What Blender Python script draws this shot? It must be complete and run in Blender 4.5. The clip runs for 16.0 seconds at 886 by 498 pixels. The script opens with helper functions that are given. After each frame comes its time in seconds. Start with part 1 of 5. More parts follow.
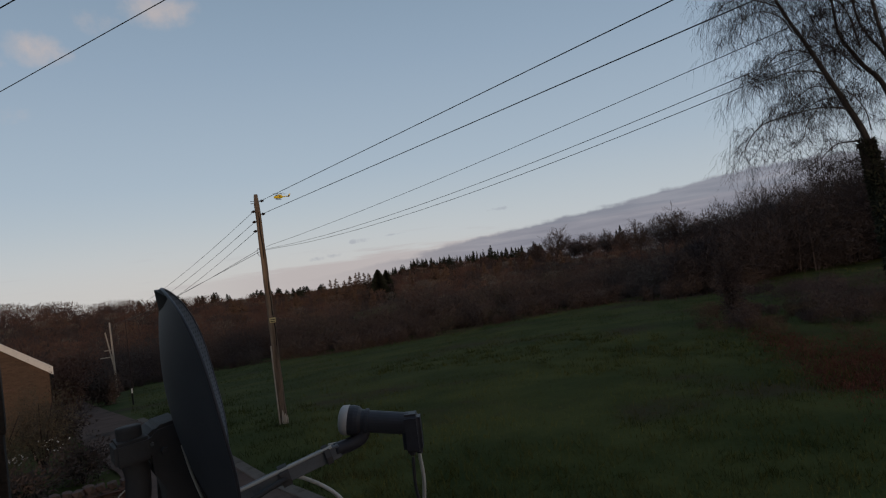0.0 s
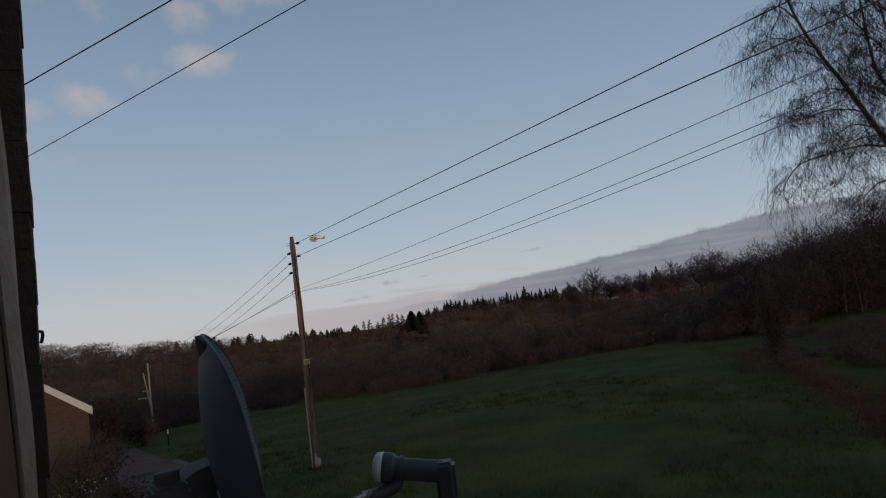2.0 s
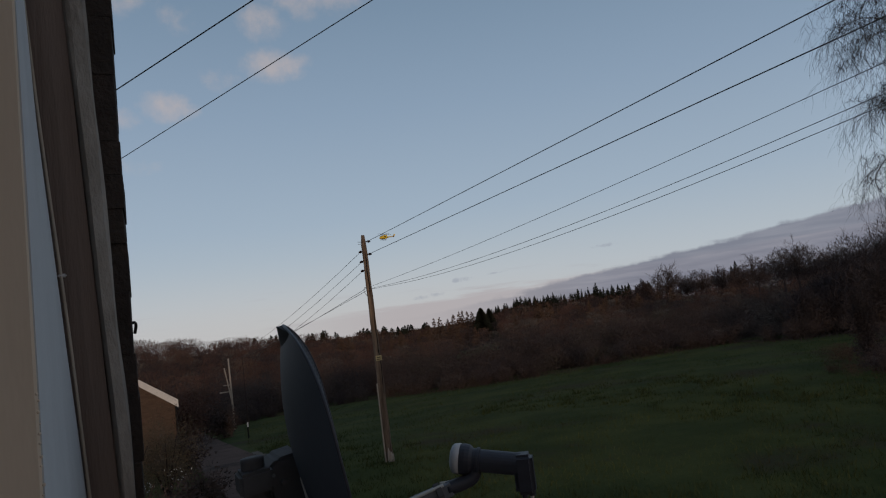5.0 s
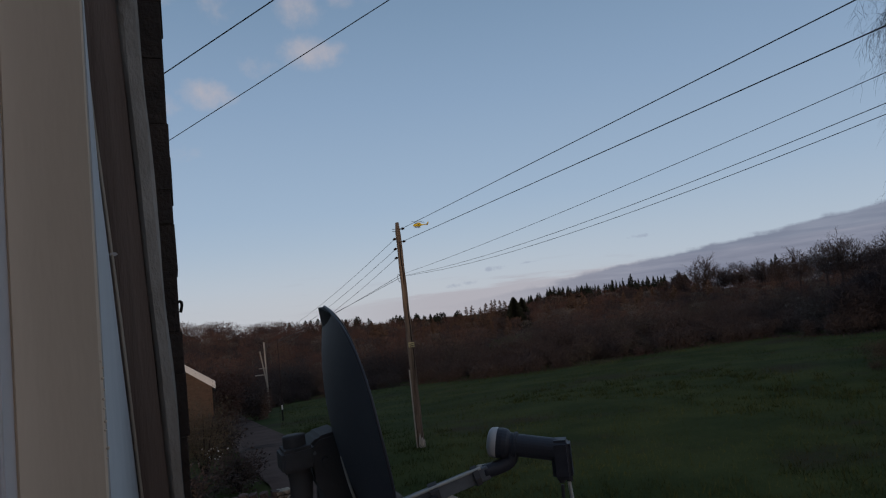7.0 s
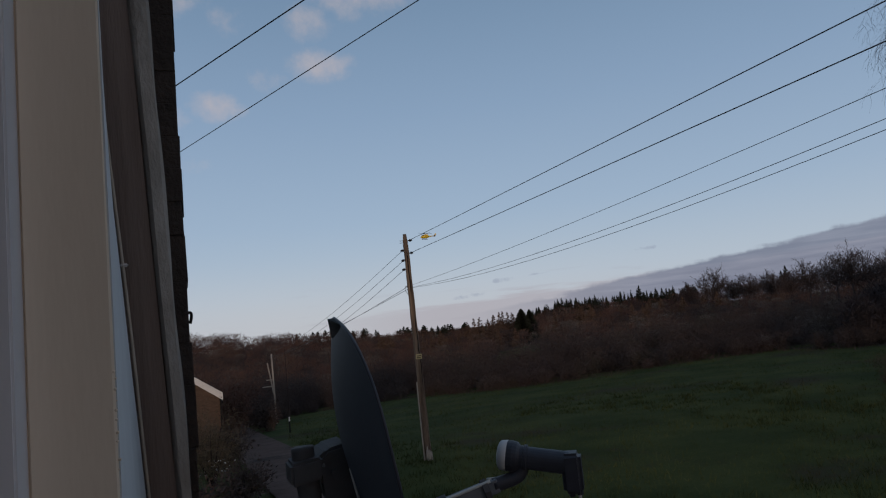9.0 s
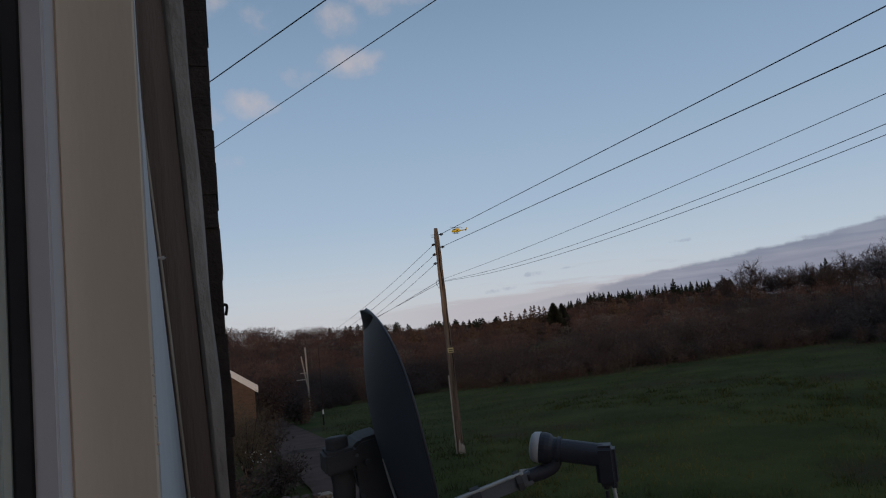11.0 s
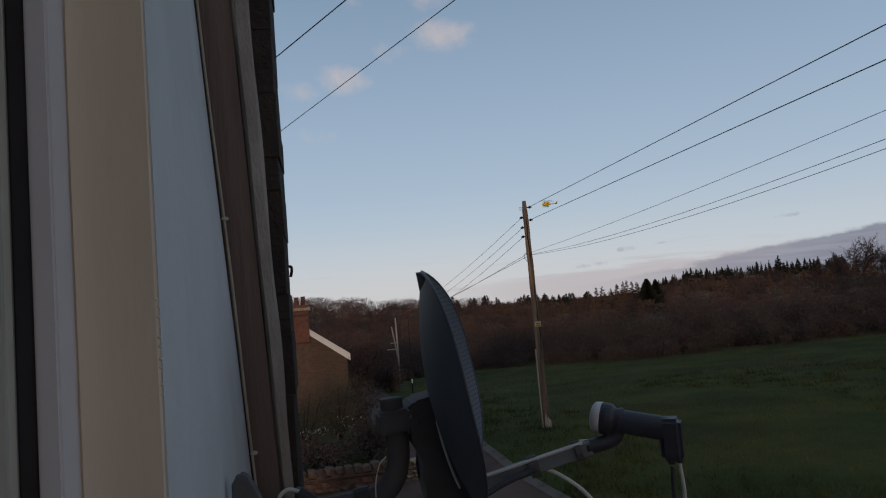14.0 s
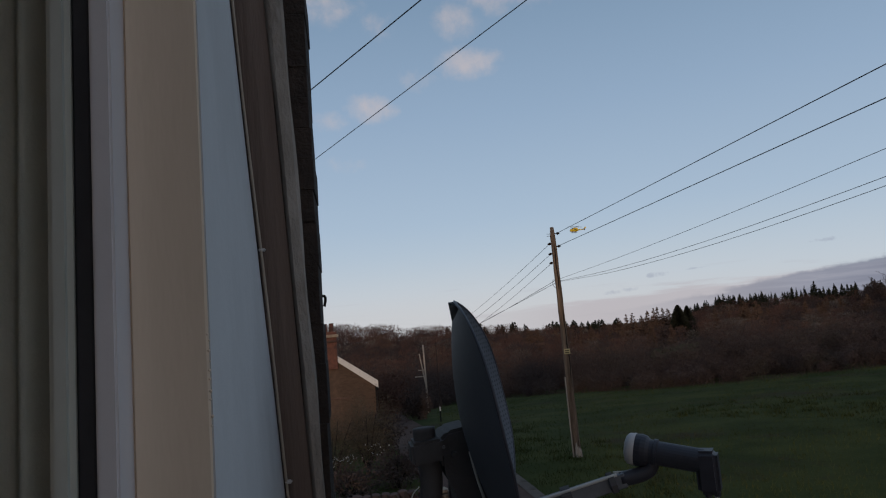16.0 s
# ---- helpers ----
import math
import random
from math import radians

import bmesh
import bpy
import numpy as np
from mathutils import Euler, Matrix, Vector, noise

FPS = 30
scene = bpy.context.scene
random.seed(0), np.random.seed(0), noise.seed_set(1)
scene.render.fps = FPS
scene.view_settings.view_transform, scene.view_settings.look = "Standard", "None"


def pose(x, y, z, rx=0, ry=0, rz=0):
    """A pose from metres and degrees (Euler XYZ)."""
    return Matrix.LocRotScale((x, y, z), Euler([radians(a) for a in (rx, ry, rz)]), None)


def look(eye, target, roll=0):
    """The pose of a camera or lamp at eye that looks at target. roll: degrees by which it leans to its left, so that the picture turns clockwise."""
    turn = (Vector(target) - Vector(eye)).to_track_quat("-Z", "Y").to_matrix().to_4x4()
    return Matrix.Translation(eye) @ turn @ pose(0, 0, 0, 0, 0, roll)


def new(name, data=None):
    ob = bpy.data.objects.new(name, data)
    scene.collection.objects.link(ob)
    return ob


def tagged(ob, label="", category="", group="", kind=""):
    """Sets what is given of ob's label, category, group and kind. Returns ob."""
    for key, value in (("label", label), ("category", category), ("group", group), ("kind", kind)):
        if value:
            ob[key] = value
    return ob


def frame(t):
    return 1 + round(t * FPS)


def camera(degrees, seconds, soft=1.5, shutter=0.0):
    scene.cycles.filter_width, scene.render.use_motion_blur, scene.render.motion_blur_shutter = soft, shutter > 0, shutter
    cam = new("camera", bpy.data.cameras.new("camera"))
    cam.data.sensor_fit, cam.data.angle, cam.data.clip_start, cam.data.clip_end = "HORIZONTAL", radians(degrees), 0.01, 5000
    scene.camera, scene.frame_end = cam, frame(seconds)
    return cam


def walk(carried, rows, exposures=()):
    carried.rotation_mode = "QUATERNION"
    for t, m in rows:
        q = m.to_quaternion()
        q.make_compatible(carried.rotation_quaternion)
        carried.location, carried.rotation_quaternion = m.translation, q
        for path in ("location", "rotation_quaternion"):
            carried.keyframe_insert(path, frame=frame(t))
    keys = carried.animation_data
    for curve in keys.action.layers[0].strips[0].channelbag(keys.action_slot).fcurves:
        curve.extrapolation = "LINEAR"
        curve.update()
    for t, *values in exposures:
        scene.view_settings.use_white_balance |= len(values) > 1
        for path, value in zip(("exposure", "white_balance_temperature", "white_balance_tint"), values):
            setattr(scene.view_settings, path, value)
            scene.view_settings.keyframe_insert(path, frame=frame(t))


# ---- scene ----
cam = camera(67.5, 16.0, soft=1.15)
PATH = [
    (0, (0.226, 0.333, 4.309), (1.325, 2.004, 4.359), -6.9),
    (0.5, (0.232, 0.333, 4.307), (1.327, 2.005, 4.376), -6.1),
    (1, (0.224, 0.332, 4.31), (1.266, 2.034, 4.436), -6.0),
    (1.5, (0.223, 0.334, 4.313), (1.247, 2.044, 4.474), -6.7),
    (2, (0.22, 0.324, 4.318), (1.243, 2.033, 4.503), -6.9),
    (2.5, (0.225, 0.345, 4.317), (1.23, 2.06, 4.536), -6.9),
    (3, (0.224, 0.347, 4.316), (1.203, 2.074, 4.557), -6.8),
    (3.5, (0.223, 0.345, 4.316), (1.199, 2.075, 4.546), -7.0),
    (4, (0.218, 0.335, 4.313), (1.133, 2.099, 4.539), -6.7),
    (6.5, (0.206, 0.341, 4.304), (0.988, 2.173, 4.478), -6.8),
    (7, (0.2, 0.341, 4.302), (0.945, 2.189, 4.48), -5.9),
    (7.5, (0.198, 0.342, 4.303), (0.934, 2.191, 4.5), -5.5),
    (8, (0.199, 0.345, 4.303), (0.947, 2.188, 4.512), -5.9),
    (8.5, (0.198, 0.345, 4.303), (0.937, 2.192, 4.512), -5.9),
    (9, (0.197, 0.344, 4.302), (0.923, 2.195, 4.517), -5.8),
    (11.5, (0.197, 0.347, 4.297), (0.803, 2.244, 4.49), -6.4),
    (12, (0.197, 0.345, 4.295), (0.743, 2.261, 4.473), -5.8),
    (12.3, (0.209, 0.358, 4.282), (0.667, 2.294, 4.484), -3.1),
    (12.5, (0.227, 0.343, 4.277), (0.729, 2.274, 4.417), -1.6),
    (12.8, (0.257, 0.368, 4.257), (0.909, 2.258, 4.221), -0.6),
    (13, (0.258, 0.362, 4.263), (0.741, 2.303, 4.241), -1.9),
    (13.2, (0.264, 0.378, 4.265), (0.680, 2.333, 4.309), -3.0),
    (13.5, (0.261, 0.368, 4.272), (0.671, 2.323, 4.367), -3.6),
    (14, (0.258, 0.362, 4.275), (0.63, 2.321, 4.427), -4.7),
    (14.5, (0.253, 0.352, 4.281), (0.553, 2.313, 4.528), -5.6),
    (15, (0.248, 0.344, 4.282), (0.558, 2.304, 4.528), -5.4),
    (15.5, (0.249, 0.348, 4.281), (0.548, 2.308, 4.54), -5.2),
    (16, (0.248, 0.348, 4.281), (0.544, 2.312, 4.519), -4.7),
]
walk(cam, [(t, look(eye, target, roll)) for t, eye, target, roll in PATH],
     [(0.0, -0.08, 6800, 10), (1.0, -0.13, 6600, 10), (2.0, -0.18, 6550, 10), (3.5, -0.22, 6600, 10), (6.5, -0.18, 6250, 10), (7.0, -0.16, 6080, 10), (9.0, -0.18, 6100, 10), (11.5, -0.04, 6250, 10), (12.3, 0.0, 6400, 10), (13.0, 0.10, 6650, 10), (14.0, 0.0, 6500, 10), (15.0, 0.0, 6350, 10), (16.0, 0.0, 6350, 10)])

# light: sky from the skyline up, its strength, and the low evening sun
SKY0, SKY1, SKY2, SKY3, SKY4, SKY5 = (0.58, 0.62, 0.66), (0.52, 0.60, 0.69), (0.40, 0.51, 0.65), (0.30, 0.41, 0.56), (0.20, 0.30, 0.43), (0.13, 0.20, 0.31)
SKY_STRENGTH, SUN_POWER = 1.0, 0.75

# ---- world and sun ----
world = bpy.data.worlds.new("evening_sky")
scene.world = world
world.use_nodes = True


class Nodes:
    """Small helper to chain shader nodes."""

    def __init__(self, tree):
        self.t, self.n, self.l = tree, tree.nodes, tree.links
        self.n.clear()

    def add(self, kind, props=None, **ins):
        nd = self.n.new(kind)
        for k, v in (props or {}).items():
            setattr(nd, k, v)
        for k, v in ins.items():
            key = int(k[1:]) if k[0] == "i" and k[1:].isdigit() else k.replace("_", " ")
            if isinstance(v, bpy.types.NodeSocket):
                self.l.new(v, nd.inputs[key])
            else:
                nd.inputs[key].default_value = v
        return nd

    def math(self, op, a, b=0.0, c=0.0, clamp=False):
        return self.add("ShaderNodeMath", dict(operation=op, use_clamp=clamp), i0=a, i1=b, i2=c).outputs[0]

    def step(self, v, lo, hi):
        nd = self.add("ShaderNodeMapRange", dict(interpolation_type="SMOOTHSTEP"), i0=v, i1=lo, i2=hi, i3=0.0, i4=1.0)
        return nd.outputs[0]

    def mix(self, f, a, b, blend="MIX"):
        nd = self.add("ShaderNodeMix", dict(data_type="RGBA", blend_type=blend))
        for key, v in ((0, f), (6, a), (7, b)):
            if isinstance(v, bpy.types.NodeSocket):
                self.l.new(v, nd.inputs[key])
            else:
                nd.inputs[key].default_value = v if key == 0 else (*v, 1.0)
        return nd.outputs[2]

    def ramp(self, f, stops):
        nd = self.add("ShaderNodeValToRGB", i0=f)
        els = nd.color_ramp.elements
        while len(els) < len(stops):
            els.new(0.5)
        for el, (p, c) in zip(els, stops):
            el.position, el.color = p, (*c, 1.0)
        return nd.outputs[0]


SUN_AZ, SUN_EL = 197.0, 5.0
w = Nodes(world.node_tree)
vec = w.add("ShaderNodeTexCoord").outputs["Generated"]
sep = w.add("ShaderNodeSeparateXYZ", i0=vec)
az = w.math("MULTIPLY", w.math("ARCTAN2", sep.outputs[0], sep.outputs[1]), 57.2958)
el = w.math("MULTIPLY", w.math("ARCSINE", sep.outputs[2]), 57.2958)
nishita = w.add("ShaderNodeTexSky", dict(sky_type="NISHITA", sun_disc=False, sun_elevation=radians(SUN_EL), sun_rotation=radians(SUN_AZ), air_density=1.2, dust_density=0.6))
clear = w.ramp(w.math("DIVIDE", el, 90.0), [(0.0, SKY0), (0.035, SKY1), (0.10, SKY2), (0.20, SKY3), (0.32, SKY4), (1.0, SKY5)])
base = w.mix(0.9, w.mix(1.0, nishita.outputs[0], (0.10, 0.10, 0.10), "MULTIPLY"), clear)
# warm glow close to the skyline, fading to the right
warm = w.math("MULTIPLY", w.math("SUBTRACT", 1.0, w.step(el, 0.0, 7.0)), w.math("SUBTRACT", 1.0, w.step(az, 5.0, 60.0)))
base = w.mix(w.math("MULTIPLY", warm, 0.3), base, (0.66, 0.61, 0.57))
nz = w.add("ShaderNodeTexNoise", Vector=vec, Scale=9.0, Detail=6.0, Roughness=0.6).outputs[0]
nz2 = w.add("ShaderNodeTexNoise", Vector=vec, Scale=38.0, Detail=5.0, Roughness=0.6).outputs[0]
stretch = w.add("ShaderNodeVectorMath", dict(operation="MULTIPLY"), i0=vec, i1=(5.0, 5.0, 60.0)).outputs[0]
nz3 = w.add("ShaderNodeTexNoise", Vector=stretch, Scale=1.6, Detail=5.0, Roughness=0.55).outputs[0]
# long grey bank of cloud low over the hill
haze = w.math("ADD", w.math("ADD", 1.15, w.math("MULTIPLY", w.math("SUBTRACT", az, 18.0), 0.045)), w.math("MULTIPLY", w.math("SUBTRACT", nz3, 0.5), 2.2))
haze = w.math("MULTIPLY", w.step(w.math("SUBTRACT", haze, el), -0.35, 0.25), w.step(az, 6.0, 22.0))
base = w.mix(w.math("MULTIPLY", haze, 0.62), base, (0.46, 0.405, 0.425))
edge = w.math("ADD", w.math("MULTIPLY", w.math("SUBTRACT", az, 21.4), 0.124), w.math("ADD", w.math("MULTIPLY", w.math("SUBTRACT", nz3, 0.5), 0.9), w.math("MULTIPLY", w.math("SUBTRACT", nz2, 0.5), 0.7)))
edge = w.math("MINIMUM", edge, w.math("ADD", 4.1, nz2))
bank = w.step(w.math("SUBTRACT", edge, el), -0.30, 0.10)
bank = w.math("MULTIPLY", bank, w.step(az, 20.0, 40.0))
bank_col = w.mix(w.step(nz3, 0.30, 0.75), (0.19, 0.205, 0.268), (0.28, 0.292, 0.355))
base = w.mix(w.math("MULTIPLY", bank, 0.88), base, bank_col)
# thin streaks over the skyline
streak = w.math("MULTIPLY", w.step(nz3, 0.58, 0.72), w.math("SUBTRACT", 1.0, w.step(el, 2.0, 5.0)))
base = w.mix(w.math("MULTIPLY", streak, 0.2), base, (0.40, 0.38, 0.42))
# small evening puffs: azimuth, elevation, half widths, weight
puffs = None
for a0, e0, wa, we, k in ((13.8, 22.3, 4.6, 2.0, 1.0), (9.0, 21.3, 3.2, 1.6, 0.72), (4.6, 19.2, 3.2, 1.8, 0.95), (13.0, 25.7, 3.4, 2.2, 0.85), (17.5, 27.6, 7.0, 2.8, 0.9), (1.5, 27.2, 6.0, 2.4, 0.75), (1.5, 14.6, 4.5, 1.5, 0.55), (0.8, 18.2, 3.0, 1.5, 0.7), (5.5, 25.8, 3.0, 2.0, 0.7)):
    da = w.math("DIVIDE", w.math("SUBTRACT", az, a0 - 1.5), wa)
    de = w.math("DIVIDE", w.math("SUBTRACT", el, e0), we)
    r2 = w.math("ADD", w.math("MULTIPLY", da, da), w.math("MULTIPLY", de, de))
    g = w.math("MULTIPLY", w.math("SUBTRACT", 1.0, r2, clamp=True), k)
    puffs = g if puffs is None else w.math("MAXIMUM", puffs, g)
shape = w.math("ADD", w.math("MULTIPLY", nz, 0.9), w.math("MULTIPLY", nz2, 0.7))
puff = w.step(w.math("ADD", w.math("MULTIPLY", puffs, 0.75), w.math("SUBTRACT", shape, 1.0)), 0.08, 0.80)
base = w.mix(w.math("MULTIPLY", puff, 0.62), base, (0.64, 0.53, 0.49))
# small dark wisps
for a0, e0, wa, we in ((26.2, 3.0, 1.1, 0.30), (38.5, 4.3, 2.2, 0.22), (23.0, 1.9, 2.2, 0.3), (29.2, 3.2, 1.6, 0.16)):
    da = w.math("DIVIDE", w.math("SUBTRACT", az, a0), wa)
    de = w.math("DIVIDE", w.math("SUBTRACT", w.math("SUBTRACT", el, e0), w.math("MULTIPLY", w.math("SUBTRACT", az, a0), 0.04)), we)
    r2 = w.math("ADD", w.math("MULTIPLY", da, da), w.math("MULTIPLY", de, de))
    g = w.step(w.math("ADD", w.math("MULTIPLY", w.math("SUBTRACT", 1.0, r2, clamp=True), 0.6), w.math("MULTIPLY", w.math("SUBTRACT", nz2, 0.5), 2.4)), 0.25, 0.75)
    g = w.math("MULTIPLY", g, w.step(w.math("SUBTRACT", 1.0, r2, clamp=True), 0.0, 0.3))
    base = w.mix(w.math("MULTIPLY", g, 0.55), base, (0.33, 0.36, 0.44))
# sunset glow low in the sky round the sun, behind the house
toward = w.math("ADD", w.math("MULTIPLY", sep.outputs[0], math.sin(radians(SUN_AZ))), w.math("MULTIPLY", sep.outputs[1], math.cos(radians(SUN_AZ))))
glow = w.math("MULTIPLY", w.step(toward, 0.1, 0.95), w.math("SUBTRACT", 1.0, w.step(el, 6.0, 42.0)))
base = w.mix(w.math("MULTIPLY", glow, 0.6), base, (0.98, 0.68, 0.47))
bg = w.add("ShaderNodeBackground", Color=base, Strength=SKY_STRENGTH)
w.l.new(bg.outputs[0], w.add("ShaderNodeOutputWorld").inputs[0])

sun = new("sun", bpy.data.lights.new("sun", "SUN"))
sun.data.energy, sun.data.angle, sun.data.color = SUN_POWER, radians(2.0), (1.0, 0.70, 0.48)
sa, se = radians(SUN_AZ), radians(SUN_EL)
sun.matrix_world = look((0, 0, 30), (-math.sin(sa) * math.cos(se) * 10, -math.cos(sa) * math.cos(se) * 10, 30 - math.sin(se) * 10))


# ---- materials ----
def material(name, c1, c2, scale=8.0, rough=0.85, bump=0.3, bump_scale=None, metal=0.0, island=0.0, c3=None, spec=0.3, stretch=(1, 1, 1), per_object=0.0):
    """Two-scale stained surface: c1 to c2 by noise, c3 in sparse blotches, fine relief."""
    m = bpy.data.materials.new(name)
    m.use_nodes = True
    g = Nodes(m.node_tree)
    pos = g.add("ShaderNodeTexCoord").outputs["Object"]
    pos = g.add("ShaderNodeVectorMath", dict(operation="MULTIPLY"), i0=pos, i1=stretch).outputs[0]
    big = g.add("ShaderNodeTexNoise", Vector=pos, Scale=scale, Detail=6.0, Roughness=0.6).outputs[0]
    fine = g.add("ShaderNodeTexNoise", Vector=pos, Scale=(bump_scale or scale * 9), Detail=4.0, Roughness=0.65).outputs[0]
    f = g.math("ADD", g.math("MULTIPLY", g.step(big, 0.3, 0.7), 0.7), g.math("MULTIPLY", g.math("SUBTRACT", fine, 0.35), 0.6), clamp=True)
    col = g.mix(f, c1, c2)
    if c3:
        spot = g.add("ShaderNodeTexNoise", Vector=pos, Scale=scale * 0.45, Detail=5.0, Roughness=0.7).outputs[0]
        col = g.mix(g.step(spot, 0.52, 0.68), col, c3)
    if island:
        rnd = g.add("ShaderNodeNewGeometry").outputs["Random Per Island"]
        k = g.math("ADD", 1.0 - island, g.math("MULTIPLY", rnd, 2 * island))
        col = g.mix(1.0, col, g.add("ShaderNodeCombineColor", i0=k, i1=k, i2=k).outputs[0], "MULTIPLY")
    if per_object:
        rnd = g.add("ShaderNodeObjectInfo").outputs["Random"]
        k = g.math("ADD", 1.0 - per_object, g.math("MULTIPLY", rnd, 2 * per_object))
        col = g.mix(1.0, col, g.add("ShaderNodeCombineColor", i0=k, i1=k, i2=k).outputs[0], "MULTIPLY")
    b = g.add("ShaderNodeBsdfPrincipled", Base_Color=col, Roughness=rough, Metallic=metal)
    b.inputs["Specular IOR Level"].default_value = spec
    if bump:
        h = g.math("ADD", fine, g.math("MULTIPLY", big, 0.6))
        g.l.new(g.add("ShaderNodeBump", Strength=bump, Distance=0.01, Height=h).outputs[0], b.inputs["Normal"])
    g.l.new(b.outputs[0], g.add("ShaderNodeOutputMaterial").inputs[0])
    return m


M_GROUND = material("meadow", (0.031, 0.041, 0.014), (0.074, 0.076, 0.025), 0.30, 1.0, 0.7, 7.0, c3=(0.050, 0.042, 0.023), spec=0.03)
M_GRASS = material("grass_blade", (0.036, 0.048, 0.016), (0.092, 0.095, 0.031), 0.30, 0.9, 0, 2.2, island=0.35, c3=(0.064, 0.053, 0.028), spec=0.03)
M_TUFT = material("tuft_blade", (0.026, 0.036, 0.013), (0.058, 0.064, 0.023), 0.5, 0.9, 0, 2.2, island=0.3, c3=(0.044, 0.047, 0.020), spec=0.03)
M_TARMAC = material("tarmac", (0.080, 0.052, 0.043), (0.128, 0.086, 0.070), 0.9, 1.0, 0.6, 60.0, c3=(0.048, 0.036, 0.031), spec=0.03)
M_KERB = material("kerb_stone", (0.098, 0.077, 0.064), (0.140, 0.113, 0.095), 1.2, 0.95, 0.4, 30.0, c3=(0.072, 0.058, 0.046), per_object=0.06, spec=0.1)
M_TWIG = material("winter_twigs", (0.072, 0.043, 0.036), (0.148, 0.086, 0.065), 0.09, 0.95, 0, 0.5, island=0.14, c3=(0.145, 0.098, 0.068), spec=0.05)
M_TWIG_DARK = material("dark_twigs", (0.055, 0.042, 0.040), (0.088, 0.067, 0.061), 0.15, 0.95, 0, island=0.3, spec=0.05)
M_TWIG_PALE = material("grey_twigs", (0.115, 0.098, 0.084), (0.18, 0.155, 0.13), 0.2, 0.95, 0, island=0.25, spec=0.05)
M_LITTER = material("pale_stone", (0.34, 0.32, 0.29), (0.48, 0.45, 0.41), 3.0, 0.9, 0.3, 30.0)
M_SCRUB = material("scrub_twigs", (0.060, 0.042, 0.030), (0.105, 0.074, 0.052), 0.4, 0.95, 0, island=0.3, c3=(0.075, 0.05, 0.04), spec=0.05)
M_THICKET = material("thicket_twigs", (0.036, 0.031, 0.033), (0.062, 0.051, 0.050), 0.15, 0.95, 0, island=0.3, spec=0.03)
M_LARCH = material("larch_twigs", (0.090, 0.059, 0.043), (0.140, 0.090, 0.062), 0.12, 0.95, 0, 0.9, island=0.12, c3=(0.08, 0.055, 0.04), spec=0.05)
M_HEDGE = material("hedge_twigs", (0.052, 0.041, 0.038), (0.100, 0.074, 0.063), 0.22, 0.95, 0, 0.9, island=0.25, c3=(0.060, 0.056, 0.040), spec=0.05)
M_CONIFER = material("conifer_needles", (0.022, 0.026, 0.020), (0.044, 0.048, 0.034), 0.1, 0.95, 0, island=0.35, spec=0.05)
M_FERN = material("dead_bracken", (0.078, 0.032, 0.024), (0.115, 0.048, 0.035), 0.4, 0.95, 0, island=0.25, spec=0.05)
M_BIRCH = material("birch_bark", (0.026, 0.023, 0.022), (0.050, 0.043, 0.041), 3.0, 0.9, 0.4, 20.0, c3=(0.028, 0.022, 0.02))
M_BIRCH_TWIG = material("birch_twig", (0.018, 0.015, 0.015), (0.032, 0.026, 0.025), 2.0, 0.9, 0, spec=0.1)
M_WOODFLOOR = material("wood_floor", (0.030, 0.020, 0.013), (0.05, 0.032, 0.02), 0.1, 1.0, 0.5, 3.0, spec=0.05)
M_WIRE = material("wire_black", (0.012, 0.012, 0.014), (0.02, 0.02, 0.022), 5.0, 0.6, 0)
M_POLE = material("weathered_pole", (0.055, 0.036, 0.025), (0.27, 0.195, 0.135), 7.0, 0.9, 0.9, 60.0, c3=(0.05, 0.033, 0.024), stretch=(1, 1, 0.08))
M_POLE_PALE = material("splintered_wood", (0.27, 0.225, 0.18), (0.40, 0.345, 0.285), 9.0, 0.9, 0.5, 60.0, stretch=(1, 1, 0.15))
M_CRACK = material("deep_crack", (0.012, 0.010, 0.009), (0.02, 0.016, 0.014), 9.0, 1.0, 0)
M_PLATE = material("yellow_plate", (0.45, 0.36, 0.16), (0.55, 0.46, 0.26), 20.0, 0.6, 0.1)
M_INSUL = material("brown_insulator", (0.02, 0.012, 0.01), (0.04, 0.024, 0.018), 20.0, 0.3, 0.05, spec=0.5)
M_BOARD_WHITE = material("white_bargeboard", (0.62, 0.59, 0.55), (0.74, 0.71, 0.67), 3.0, 0.7, 0.1, 40.0)
M_BRICK = material("house_brick", (0.072, 0.048, 0.036), (0.125, 0.082, 0.056), 4.0, 0.95, 0.5, 40.0, c3=(0.062, 0.042, 0.032), per_object=0.15)
M_CHIM = material("red_brick", (0.10, 0.046, 0.035), (0.17, 0.075, 0.052), 5.0, 0.95, 0.4, 40.0, c3=(0.075, 0.045, 0.036), per_object=0.15)
M_ORANGE = material("orange_brick", (0.16, 0.062, 0.036), (0.23, 0.09, 0.05), 20.0, 0.95, 0.4, 60.0, c3=(0.15, 0.07, 0.045))
M_PIER = material("pier_stone", (0.20, 0.155, 0.11), (0.30, 0.24, 0.175), 5.0, 0.95, 0.6, 40.0, c3=(0.14, 0.10, 0.07), per_object=0.2)
M_SEAM = material("tar_seam", (0.048, 0.034, 0.030), (0.070, 0.049, 0.042), 3.0, 0.95, 0.4, 60.0, spec=0.05)
M_PATCH = material("worn_patch", (0.115, 0.080, 0.066), (0.155, 0.112, 0.094), 1.4, 1.0, 0.6, 60.0, spec=0.03)
M_CORD = material("cream_cable", (0.36, 0.30, 0.235), (0.48, 0.41, 0.33), 12.0, 0.7, 0.1, 60.0)
